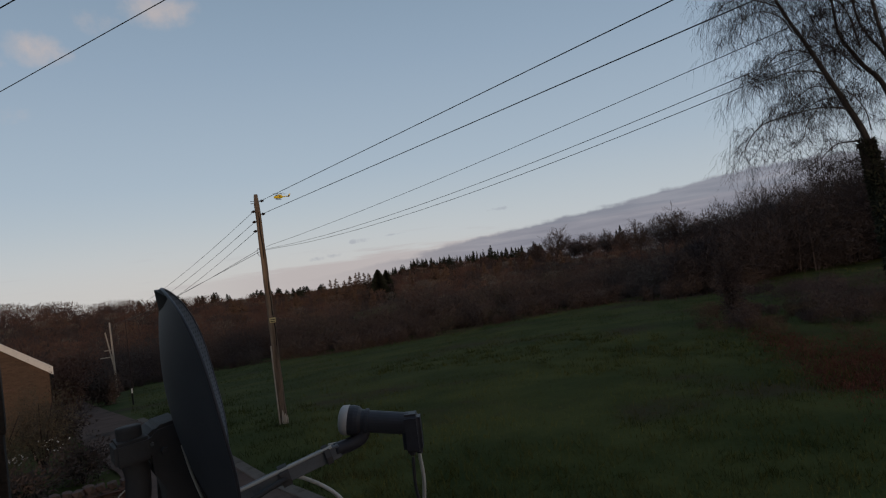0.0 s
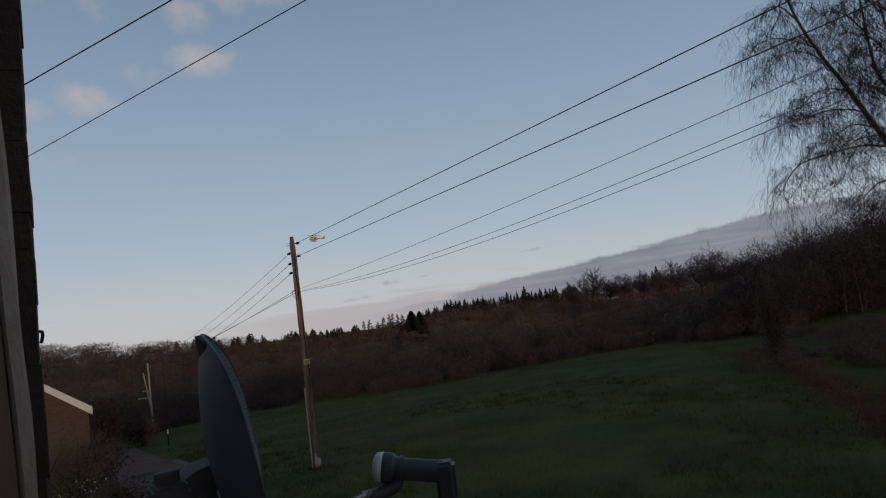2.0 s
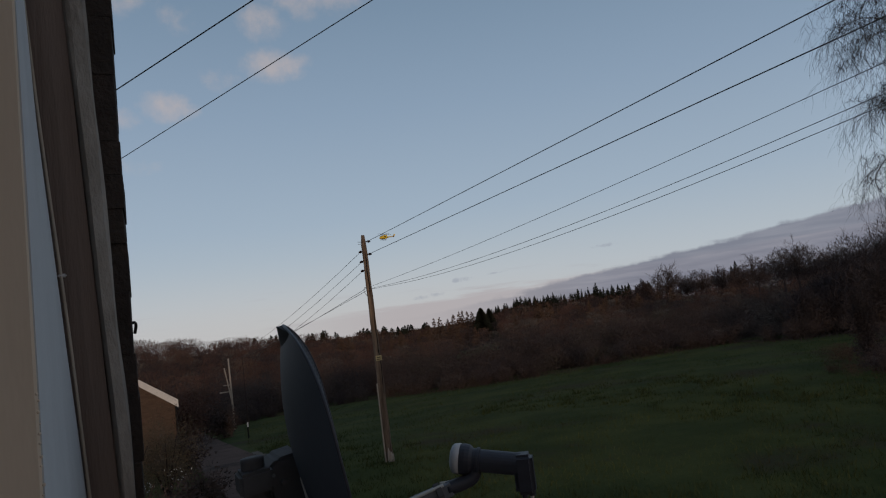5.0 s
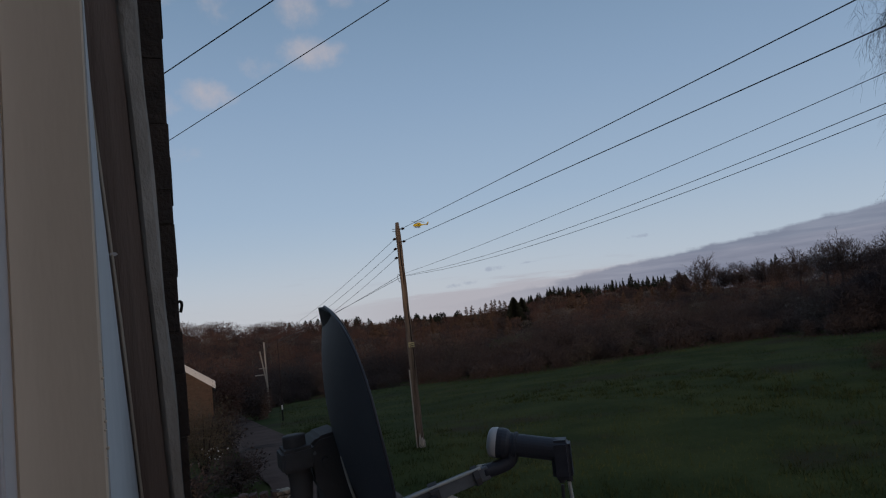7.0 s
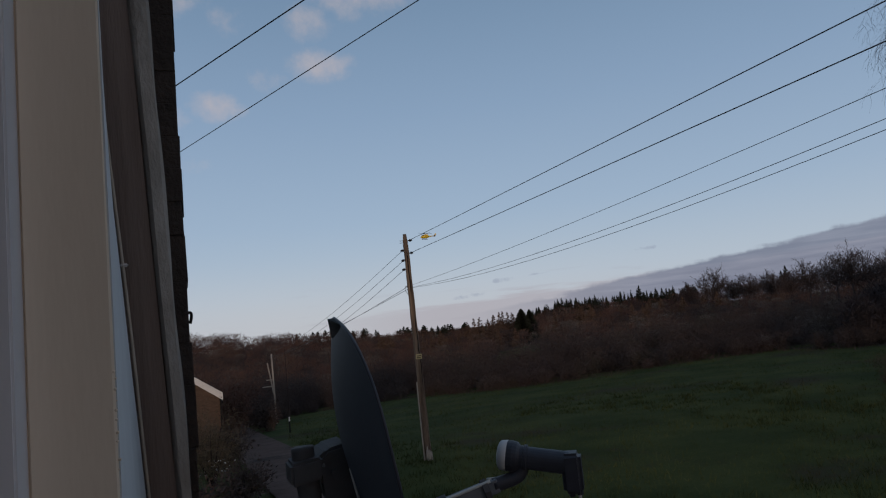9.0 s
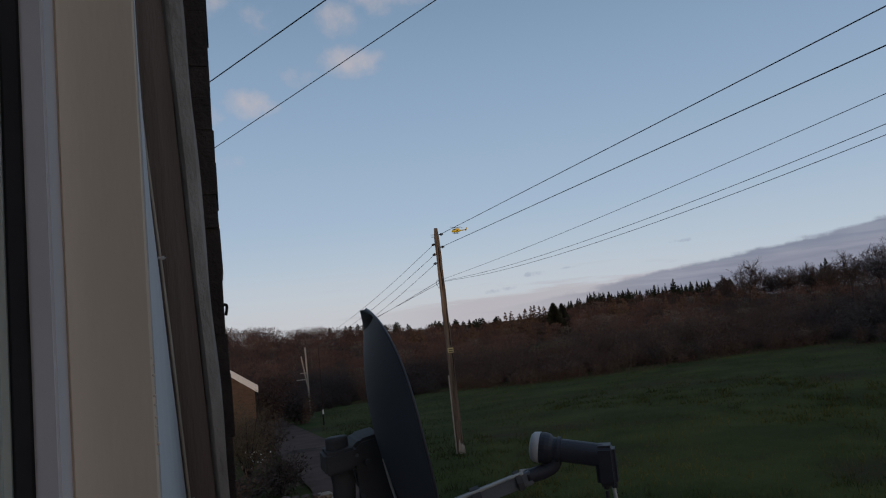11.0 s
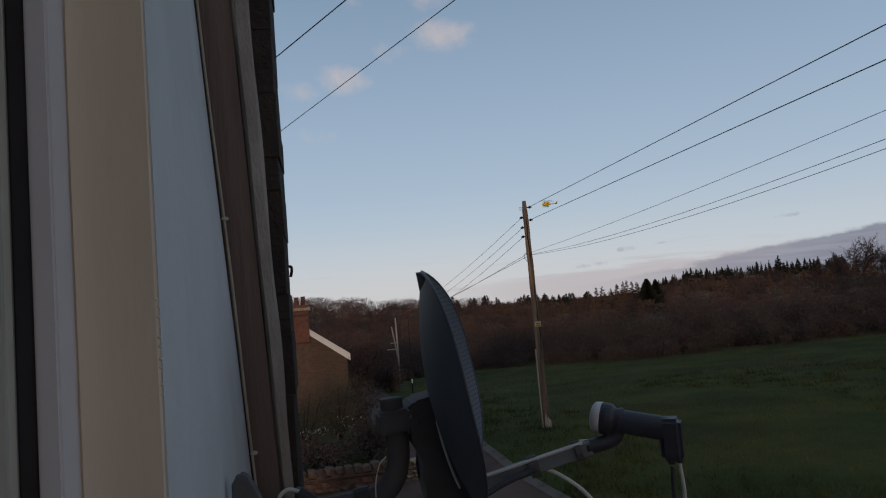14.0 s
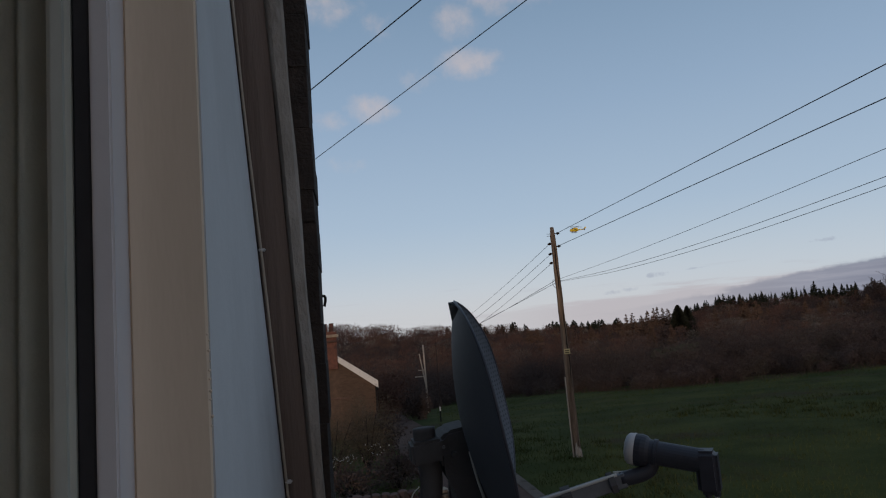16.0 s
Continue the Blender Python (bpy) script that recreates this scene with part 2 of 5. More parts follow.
M_SLATE = material("roof_slate", (0.032, 0.028, 0.026), (0.055, 0.047, 0.042), 4.0, 0.9, 0.3, 30.0, per_object=0.2, spec=0.1)
M_STONE = material("garden_stone", (0.068, 0.041, 0.034), (0.128, 0.079, 0.063), 5.0, 0.95, 0.7, 40.0, c3=(0.06, 0.045, 0.03), per_object=0.3)
M_SHRUB = material("shrub_leaf", (0.060, 0.052, 0.036), (0.115, 0.094, 0.065), 2.0, 0.8, 0, island=0.4, c3=(0.105, 0.072, 0.052), spec=0.1)
M_SPECK = material("silver_leaf", (0.30, 0.31, 0.30), (0.50, 0.52, 0.52), 5.0, 0.5, 0, island=0.3, spec=0.5)
M_RENDER = material("white_render", (0.53, 0.50, 0.475), (0.62, 0.59, 0.565), 3.0, 0.9, 0.12, 25.0, c3=(0.50, 0.47, 0.445))
M_CREAM = material("cream_board", (0.655, 0.522, 0.385), (0.755, 0.612, 0.472), 5.0, 0.8, 0.10, 30.0, c3=(0.61, 0.49, 0.355), stretch=(1, 1, 0.2))
M_UPVC = material("white_upvc", (0.64, 0.595, 0.585), (0.71, 0.66, 0.645), 6.0, 0.5, 0.03, 60.0, spec=0.4)
# the frame's uPVC again, with shade put into its grey-green colour
M_UPVC_SHADED = material("shaded_upvc", (0.47, 0.465, 0.405), (0.54, 0.535, 0.465), 6.0, 0.5, 0.03, 60.0, spec=0.4)
M_RUBBER = material("black_gasket", (0.036, 0.033, 0.034), (0.050, 0.047, 0.049), 9.0, 0.7, 0.05)
M_CURTAIN = material("green_grey_curtain", (0.66, 0.65, 0.555), (0.76, 0.75, 0.64), 10.0, 0.95, 0.2, 300.0)
M_TIMBER = material("brown_timber", (0.165, 0.121, 0.099), (0.245, 0.186, 0.155), 5.0, 0.85, 0.4, 70.0, c3=(0.125, 0.088, 0.068), stretch=(1, 1, 0.1))
M_STRIP = material("weathered_batten", (0.27, 0.235, 0.20), (0.41, 0.365, 0.32), 12.0, 0.9, 0.7, 70.0, c3=(0.19, 0.16, 0.135), stretch=(1, 1, 0.45))
M_QUOIN = material("dark_quoin", (0.036, 0.027, 0.022), (0.068, 0.050, 0.041), 14.0, 0.95, 0.8, 90.0, per_object=0.12)
M_DARKWALL = material("house_wall_stone", (0.10, 0.085, 0.07), (0.16, 0.135, 0.11), 3.0, 0.95, 0.5, 30.0)
M_BLACK = material("black_steel", (0.086, 0.081, 0.082), (0.112, 0.105, 0.105), 12.0, 0.7, 0.15, 90.0, spec=0.15)
M_LNB = material("dark_grey_plastic", (0.034, 0.033, 0.041), (0.050, 0.049, 0.060), 20.0, 0.5, 0.05, 150.0, spec=0.4)
M_CAP = material("white_cap", (0.50, 0.48, 0.47), (0.62, 0.60, 0.58), 20.0, 0.55, 0.05)
M_ARM = material("galvanised_arm", (0.14, 0.145, 0.16), (0.22, 0.23, 0.245), 14.0, 0.5, 0.1, 120.0, metal=0.3, c3=(0.10, 0.105, 0.12), spec=0.4)
M_CABLE_W = material("white_cable", (0.52, 0.50, 0.46), (0.62, 0.60, 0.56), 30.0, 0.6, 0.05)
M_HELI = material("yellow_paint", (0.86, 0.56, 0.015), (0.92, 0.64, 0.03), 0.5, 0.35, 0, spec=0.5)
M_HELI_DK = material("dark_glass", (0.015, 0.018, 0.02), (0.03, 0.032, 0.035), 0.5, 0.2, 0, spec=0.6)


def dish_material():
    """Dark grey-blue perforated sheet: small pale holes in a hexagonal grid."""
    m = bpy.data.materials.new("perforated_dish")
    m.use_nodes = True
    g = Nodes(m.node_tree)
    pos = g.add("ShaderNodeTexCoord").outputs["UV"]
    vor = g.add("ShaderNodeTexVoronoi", dict(feature="F1"), Vector=pos, Scale=105.0, Randomness=0.1)
    hole = g.math("SUBTRACT", 1.0, g.step(vor.outputs["Distance"], 0.22, 0.34))
    big = g.add("ShaderNodeTexNoise", Vector=pos, Scale=5.0, Detail=5.0).outputs[0]
    col = g.mix(g.step(big, 0.3, 0.7), (0.085, 0.092, 0.108), (0.115, 0.124, 0.142))
    col = g.mix(g.math("MULTIPLY", hole, 0.6), col, (0.020, 0.021, 0.026))
    b = g.add("ShaderNodeBsdfPrincipled", Base_Color=col, Roughness=0.6)
    b.inputs["Specular IOR Level"].default_value = 0.35
    g.l.new(g.add("ShaderNodeBump", Strength=0.5, Distance=0.002, Height=g.math("SUBTRACT", 1.0, hole)).outputs[0], b.inputs["Normal"])
    g.l.new(b.outputs[0], g.add("ShaderNodeOutputMaterial").inputs[0])
    return m


M_DISH = dish_material()
M_SHELL = material("dish_shell", (0.062, 0.069, 0.082), (0.081, 0.089, 0.104), 6.0, 0.6, 0.04, 200.0, spec=0.25)


# ---- building helpers ----
def link_mesh(name, me, mat, parent=None, label=""):
    me.materials.append(mat)
    ob = new(name, me)
    ob.parent = parent
    return tagged(ob, label=label)


def part(name, bm, mat, parent=None, label="", smooth=False):
    me = bpy.data.meshes.new(name)
    bmesh.ops.recalc_face_normals(bm, faces=bm.faces)
    bm.to_mesh(me)
    bm.free()
    if smooth:
        me.shade_smooth()
    return link_mesh(name, me, mat, parent, label)


def raw(name, verts, faces, mat, parent=None, label="", smooth=False):
    me = bpy.data.meshes.new(name)
    verts, faces = np.asarray(verts, dtype=np.float32), np.asarray(faces, dtype=np.int32)
    k = faces.shape[1]
    me.vertices.add(len(verts))
    me.vertices.foreach_set("co", verts.ravel())
    me.loops.add(faces.size)
    me.loops.foreach_set("vertex_index", faces.ravel())
    me.polygons.add(len(faces))
    me.polygons.foreach_set("loop_start", np.arange(0, faces.size, k, dtype=np.int32))
    me.update(calc_edges=True)
    if smooth:
        me.shade_smooth()
    return link_mesh(name, me, mat, parent, label)


def group(name, loc=(0, 0, 0)):
    ob = new(name)
    ob.location = loc
    return ob


def box(x0, x1, y0, y1, z0, z1, bevel=0.0, seg=1):
    bm = bmesh.new()
    bmesh.ops.create_cube(bm, size=1.0)
    for v in bm.verts:
        v.co = Vector((x0 + (x1 - x0) * (v.co.x + 0.5), y0 + (y1 - y0) * (v.co.y + 0.5), z0 + (z1 - z0) * (v.co.z + 0.5)))
    if bevel:
        bmesh.ops.bevel(bm, geom=bm.edges[:], offset=bevel, segments=seg, affect="EDGES")
    return bm


def tube(points, radii, sides=10, cap=True):
    """A round bar along points, with one radius or one for each point."""
    pts = [Vector(p) for p in points]
    rad = radii if isinstance(radii, (list, tuple)) else [radii] * len(pts)
    bm, rings, side = bmesh.new(), [], None
    for i, p in enumerate(pts):
        d = (pts[min(i + 1, len(pts) - 1)] - pts[max(i - 1, 0)]).normalized()
        if side is None:
            side = d.orthogonal().normalized()
        side = (side - d * side.dot(d)).normalized()
        up = d.cross(side)
        rings.append([bm.verts.new(p + (side * math.cos(a) + up * math.sin(a)) * rad[i]) for a in [2 * math.pi * k / sides for k in range(sides)]])
    for a, b in zip(rings, rings[1:]):
        for k in range(sides):
            bm.faces.new((a[k], a[(k + 1) % sides], b[(k + 1) % sides], b[k]))
    if cap:
        bm.faces.new(rings[0][::-1]), bm.faces.new(rings[-1])
    return bm


def curve_points(points, n=8):
    """Catmull-Rom through the points."""
    p = [Vector(q) for q in points]
    p = [2 * p[0] - p[1]] + p + [2 * p[-1] - p[-2]]
    out = []
    for i in range(1, len(p) - 2):
        for k in range(n):
            t = k / n
            out.append(0.5 * (2 * p[i] + (p[i + 1] - p[i - 1]) * t + (2 * p[i - 1] - 5 * p[i] + 4 * p[i + 1] - p[i + 2]) * t * t + (3 * p[i] - p[i - 1] - 3 * p[i + 1] + p[i + 2]) * t ** 3))
    return out + [p[-2]]


def prism(outline, y0, y1, bevel=0.0):
    """An outline in x and z, drawn out along y."""
    bm = bmesh.new()
    a = [bm.verts.new((x, y0, z)) for x, z in outline]
    b = [bm.verts.new((x, y1, z)) for x, z in outline]
    bm.faces.new(a), bm.faces.new(b[::-1])
    for i in range(len(a)):
        j = (i + 1) % len(a)
        bm.faces.new((a[i], b[i], b[j], a[j]))
    if bevel:
        bmesh.ops.bevel(bm, geom=bm.edges[:], offset=bevel, segments=2, affect="EDGES")
    return bm


def slab(lines, y_back, z0, z1, steps=14, wobble=0.0):
    """An upright piece whose plan corners lean with height: lines of (x, y, lean), closed at y_back."""
    bm, rows = bmesh.new(), []
    for i in range(steps + 1):
        z = z0 + (z1 - z0) * i / steps
        lz = min(max(z, 3.6), 5.4) - 4.3
        row = []
        for k, (x, y, lean) in enumerate(lines):
            dx = wobble * noise.noise(Vector((z * 6, k * 7.3, x * 30)))
            row.append(bm.verts.new((x + lean * lz + dx, y, z)))
        row.append(bm.verts.new((lines[-1][0] + lines[-1][2] * lz - 0.004, y_back, z)))
        row.append(bm.verts.new((lines[0][0] + lines[0][2] * lz - 0.02, y_back, z)))
        rows.append(row)
    n = len(rows[0])
    for a, b in zip(rows, rows[1:]):
        for k in range(n):
            bm.faces.new((a[k], a[(k + 1) % n], b[(k + 1) % n], b[k]))
    bm.faces.new(rows[0][::-1]), bm.faces.new(rows[-1])
    return bm


rng = np.random.default_rng(7)


def unit(a):
    return a / np.maximum(np.linalg.norm(a, axis=-1, keepdims=True), 1e-9)


def blades(p, d, length, width):
    """Thin upright slivers: base p, direction d."""
    d = unit(d)
    side = unit(np.cross(d, rng.normal(size=d.shape))) * (np.asarray(width) / 2)[:, None]
    v = np.stack([p - side, p + side, p + d * np.asarray(length)[:, None]], axis=1).reshape(-1, 3)
    return v, np.arange(len(v)).reshape(-1, 3)


# ---- the lie of the land ----
CX, CY = 0.22, 0.35
HEDGE_B = [-60, 0, 5, 6.3, 8.5, 14.6, 19, 24, 33, 41, 47, 52, 56, 60, 67, 75, 100]
HEDGE_R = [80, 66, 67, 70, 78, 73, 67, 60, 57.5, 62, 63, 57, 58, 66, 76, 80, 80]
RIDGE_B = [-60, -3, 0, 5, 10, 16, 22, 26, 28, 31, 40, 50, 56, 60, 100]
RIDGE_E = [1.2, 1.3, 1.0, 0.45, 0.0, -0.3, -0.62, -0.3, 0.0, 0.45, 0.42, 0.95, 1.3, 1.9, 2.0]
RIDGE = 290.0


def near_land(x, y):
    k = np.interp(x, [12, 60], [0.081, 0.028])
    s = np.maximum(y - 20, 0)
    s = np.minimum(s, 75)
    return -k * s * s / (s + 3)


def land(x, y):
    x, y = np.asarray(x, float), np.asarray(y, float)
    r, b = np.hypot(x - CX, y - CY), np.degrees(np.arctan2(x - CX, y - CY))
    rh = np.interp(b, HEDGE_B, HEDGE_R)
    top = 4.3 + RIDGE * np.tan(np.radians(np.interp(b, RIDGE_B, RIDGE_E))) - 9.5
    q = np.clip((r - rh) / (RIDGE - rh), 0, 1)
    ex, ey = CX + rh * np.sin(np.radians(b)), CY + rh * np.cos(np.radians(b))
    far = near_land(ex, ey) * (1 - q) + top * q
    z = np.where((r > rh) & (np.abs(b) < 100), far, near_land(x, y))
    return np.where(r > RIDGE, np.minimum(z, z - (r - RIDGE) * 0.012), z)


def ground():
    rings = np.concatenate([[0.0], np.geomspace(1.5, 4500, 150)])
    angs = np.radians(np.concatenate([np.arange(-180, -12, 6), np.arange(-12, 80, 0.75), np.arange(80, 180, 5)]))
    n = len(angs)
    rr, aa = np.meshgrid(rings[1:], angs, indexing="ij")
    x, y = CX + rr * np.sin(aa), CY + rr * np.cos(aa)
    z = land(x, y)
    for i in range(x.shape[0]):
        if 6 < rings[i + 1] < 320:
            for j in range(n):
                z[i, j] += 0.06 * noise.noise(Vector((x[i, j] * 0.3, y[i, j] * 0.3, 0))) + 0.025 * noise.noise(Vector((x[i, j] * 1.1, y[i, j] * 1.1, 3)))
    verts = np.concatenate([[[CX, CY, 0.0]], np.stack([x, y, z], -1).reshape(-1, 3)])
    faces = []
    for i in range(x.shape[0] - 1):
        for j in range(n):
            k = (j + 1) % n
            faces.append((1 + i * n + j, 1 + (i + 1) * n + j, 1 + (i + 1) * n + k, 1 + i * n + k))
    ob = raw("ground", verts, faces, M_GROUND, smooth=True)
    tagged(ob, "dark green winter meadow sloping down to the woods", "ground", kind="structure")
    return ob


ground()


def lane_edges(y):
    right = np.interp(y, [-6, 4, 10.2, 13.3, 15.6, 26, 45, 75], [5.6, 5.4, 5.0, 4.7, 4.45, 4.3, 4.3, 4.6])
    left = np.interp(y, [-6, 1.7, 2.0, 15.8, 16.4, 26, 45, 75], [0.05, 0.05, -3.2, -3.2, 2.15, 1.9, 1.8, 2.4])
    return left, right


def lane():
    ys = np.concatenate([np.arange(-6, 30, 0.25), np.arange(30, 70, 2.0)])
    verts, faces, m = [], [], 15
    for y in ys:
        a, b = lane_edges(y)
        a, b = a + 0.12 * noise.noise(Vector((1, y * 0.6, 0))), b + 0.06 * noise.noise(Vector((5, y * 0.5, 0)))
        for k in range(m):
            x = a + (b - a) * k / (m - 1)
            verts.append((x, y, float(land(x, y)) + 0.075 + 0.01 * noise.noise(Vector((x, y, 9)))))
    for i in range(len(ys) - 1):
        for k in range(m - 1):
            p = i * m + k
            faces.append((p, p + 1, p + m + 1, p + m))
    tagged(raw("road", verts, faces, M_TARMAC, smooth=True), "worn grey tarmac lane running down past the houses", "road", kind="structure")


lane()


def road_repairs():
    """Dark tarred seams and one worn pale patch in the tarmac."""
    def strip(name, points, width, mat, label, lift):
        pts, verts = curve_points([(x, y, 0) for x, y in points], 8), []
        for i, p in enumerate(pts):
            d = (pts[min(i + 1, len(pts) - 1)] - pts[max(i - 1, 0)]).normalized()
            ww = width * (0.85 + 0.35 * noise.noise(Vector((p.x * 3, p.y * 3, 1)))) * (0.3 if i in (0, len(pts) - 1) else 1)
            for e in (-1, 1):
                x, y = p.x - d.y * ww * e, p.y + d.x * ww * e
                verts.append((x, y, float(land(x, y)) + lift + 0.01 * noise.noise(Vector((x, y, 9)))))
        faces = [(2 * i, 2 * i + 1, 2 * i + 3, 2 * i + 2) for i in range(len(pts) - 1)]
        tagged(raw(name, verts, faces, mat), label, "road repair", kind="structure")

    strip("road_patch", [(2.5, 13.55), (3.0, 13.75), (3.5, 13.72), (3.95, 14.0)], 0.22, M_PATCH, "pale worn patch in the tarmac", 0.080)
    for pts in ([(3.60, 9.0), (3.66, 10.8), (3.72, 12.0), (3.90, 13.4)], [(1.2, 10.6), (2.1, 12.5), (2.7, 13.5)], [(0.6, 9.0), (1.6, 9.6), (3.5, 9.9)]):
        strip("road_seam", pts, 0.055, M_SEAM, "dark tarred seam in the tarmac", 0.084)


road_repairs()


def kerb():
    holder = tagged(group("kerb", (4.7, 14, 0)), "pale worn kerb stones along the lane edge", "kerb", kind="structure")
    bm = box(-0.15, 0.15, -0.449, 0.449, -0.08, 0.045, 0.012)
    me = bpy.data.meshes.new("kerb_stone")
    bm.to_mesh(me)
    bm.free()
    me.materials.append(M_KERB)
    for i in range(30):
        y = 5 + i * 0.9
        _, b = lane_edges(y)
        _, b2 = lane_edges(y + 0.9)
        ob = new("kerb_stone", me)
        ob.parent = holder
        ob.location = (b + 0.10 - 4.7 + random.uniform(-0.005, 0.005), y - 14, float(land(b, y)) + 0.06 + random.uniform(-0.004, 0.004))
        ob.rotation_euler = (random.uniform(-0.01, 0.01), 0, -math.atan2(b2 - b, 0.9))


kerb()


# ---- woods, hedge and skyline ----
def polar(b, r):
    return CX + r * np.sin(np.radians(b)), CY + r * np.cos(np.radians(b))


def crowns(b, r, h, n, wide=0.38, low=0.12, thin=1.0):
    """Bare crowns: many twigs reaching up and out from a middle stem."""
    x, y = polar(b, r)
    z = land(x, y)
    k = len(b)
    base = np.repeat(np.stack([x, y, z], -1), n, axis=0)
    hh = np.repeat(h, n)
    th = rng.uniform(0, 2 * np.pi, k * n)
    u = rng.uniform(0, 1, k * n) ** 0.7
    t = low + (0.97 - low) * u
    prof = np.sqrt(np.clip(1 - ((t - 0.55) / 0.5) ** 2, 0.05, 1)) * np.sqrt(rng.uniform(0, 1, k * n))
    rad = wide * hh * prof
    p = base + np.stack([rad * np.cos(th), rad * np.sin(th), t * hh * 0.94], -1)
    d = np.stack([np.cos(th) * 0.9 * prof, np.sin(th) * 0.9 * prof, (t - 0.30) * 1.5], -1) + rng.normal(size=(k * n, 3)) * 0.35
    return blades(p, d, hh * rng.uniform(0.05, 0.14, k * n), np.maximum(hh * 0.009, np.repeat(r, n) * 0.0005) * rng.uniform(0.6, 1.5, k * n) * thin)


def stems(b, r, h, width):
    x, y = polar(b, r)
    p = np.stack([x, y, land(x, y) - 0.2], -1)
    d = np.stack([rng.normal(size=len(b)) * 0.06, rng.normal(size=len(b)) * 0.06, np.ones(len(b))], -1)
    return blades(p, d, h * 0.9, width)


def joined(name, pieces, mat, label, category):
    vs, fs, o = [], [], 0
    for v, f in pieces:
        vs.append(v), fs.append(f + o)
        o += len(v)
    return tagged(raw(name, np.concatenate(vs), np.concatenate(fs), mat), label, category, kind="stuff")


def woods():
    k = 1900
    b = rng.uniform(-9, 74, k)
    rh = np.interp(b, HEDGE_B, HEDGE_R)
    q = rng.uniform(0, 1, k) ** 0.85
    r = rh + 6 + (RIDGE - rh - 8) * q
    e_r = np.interp(b, RIDGE_B, RIDGE_E)
    x, y = polar(b, r)
    z = land(x, y)
    top_e = -3.6 + (e_r + 3.45) * np.clip((r - rh) / (RIDGE - rh), 0, 1) ** 0.42
    h = np.clip(4.3 + r * np.tan(np.radians(top_e)) - z, 2.4, 13) * rng.uniform(0.58, 1.12, k)
    tone = np.where((b > 24.6) & (b < 29.2) & (r > rh + 22) & (r < 150), 2.0, rng.uniform(0, 1, k))
    for lo, hi, n, mat, label in ((0.0, 0.62, 330, M_TWIG, "leafless reddish brown winter wood covering the hillside"), (0.62, 0.90, 380, M_TWIG_DARK, "dark purplish leafless trees scattered through the hillside wood"), (0.90, 1.0, 340, M_TWIG_PALE, "pale grey leafless trees scattered through the hillside wood")):
        s = (tone >= lo) & (tone < hi)
        joined("woodland", [crowns(b[s], r[s], h[s], n, 0.46, 0.05, 1.05), stems(b[s], r[s], h[s], h[s] * 0.03)], mat, label, "woodland")
    # round bare crowns along the skyline
    k = 420
    b = np.concatenate([rng.uniform(-9, 14, 160), rng.uniform(14, 42, 170), rng.uniform(41, 74, 90)])
    r = rng.uniform(262, 290, k)
    x, y = polar(b, r)
    h = 4.3 + r * np.tan(np.radians(np.interp(b, RIDGE_B, RIDGE_E) + np.where((b > 14) & (b < 42), rng.uniform(-0.5, 0.05, k), rng.uniform(-0.35, 0.25, k)))) - land(x, y)
    joined("skyline_trees", [crowns(b, r, h, 300, 0.40, 0.1, 0.7), stems(b, r, h, h * 0.03)], M_TWIG, "row of leafless round-crowned trees along the hilltop", "trees")


def larches():
    k = 150
    b = np.concatenate([rng.uniform(15, 27, 110), rng.uniform(30, 44, 40)])
    r = rng.uniform(150, 235, k)
    x, y = polar(b, r)
    e = np.interp(b, RIDGE_B, RIDGE_E) - rng.uniform(0.2, 1.3, k)
    h = 4.3 + r * np.tan(np.radians(e)) - land(x, y)
    b = np.concatenate([b, [22.8, 23.4, 23.9, 24.6, 25.1, 25.6, 25.9, 26.3, 26.7]])
    r = np.concatenate([r, np.full(9, 205.0)])
    tall = 4.3 + 205 * np.tan(np.radians(np.array([-0.30, -0.05, 0.0, -0.2, 0.1, 0.25, 0.32, 0.2, 0.12]))) - land(*polar(b[-9:], r[-9:]))
    h = np.concatenate([h, tall])
    joined("larch_stand", conifer_mesh(b, r, h, 200, h * rng.uniform(0.20, 0.34, len(b)), 0.7), M_LARCH, "stand of bare orange-brown larches on the hillside", "larches")


def conifer_mesh(b, r, h, n, wide, power=1.0):
    x, y = polar(b, r)
    z = land(x, y)
    k = len(b)
    base, hh = np.repeat(np.stack([x, y, z], -1), n, axis=0), np.repeat(h, n)
    t = rng.uniform(0.05, 1.0, k * n) ** 0.8
    th = rng.uniform(0, 2 * np.pi, k * n)
    rad = np.repeat(wide, n) * (1 - t) ** power * rng.uniform(0.0, 0.5, k * n)
    p = base + np.stack([rad * np.cos(th), rad * np.sin(th), t * hh], -1)
    d = np.stack([np.cos(th), np.sin(th), rng.uniform(-0.35, 0.45, k * n)], -1)
    out = [blades(p, d, np.repeat(wide, n) * (1.05 - t) ** power * rng.uniform(0.5, 1.0, k * n), hh * 0.04)]
    tip = np.stack([x, y, z + h * 0.55], -1)
    out.append(blades(tip, np.tile([0, 0, 1.0], (k, 1)), h * 0.46, h * 0.035))
    return out


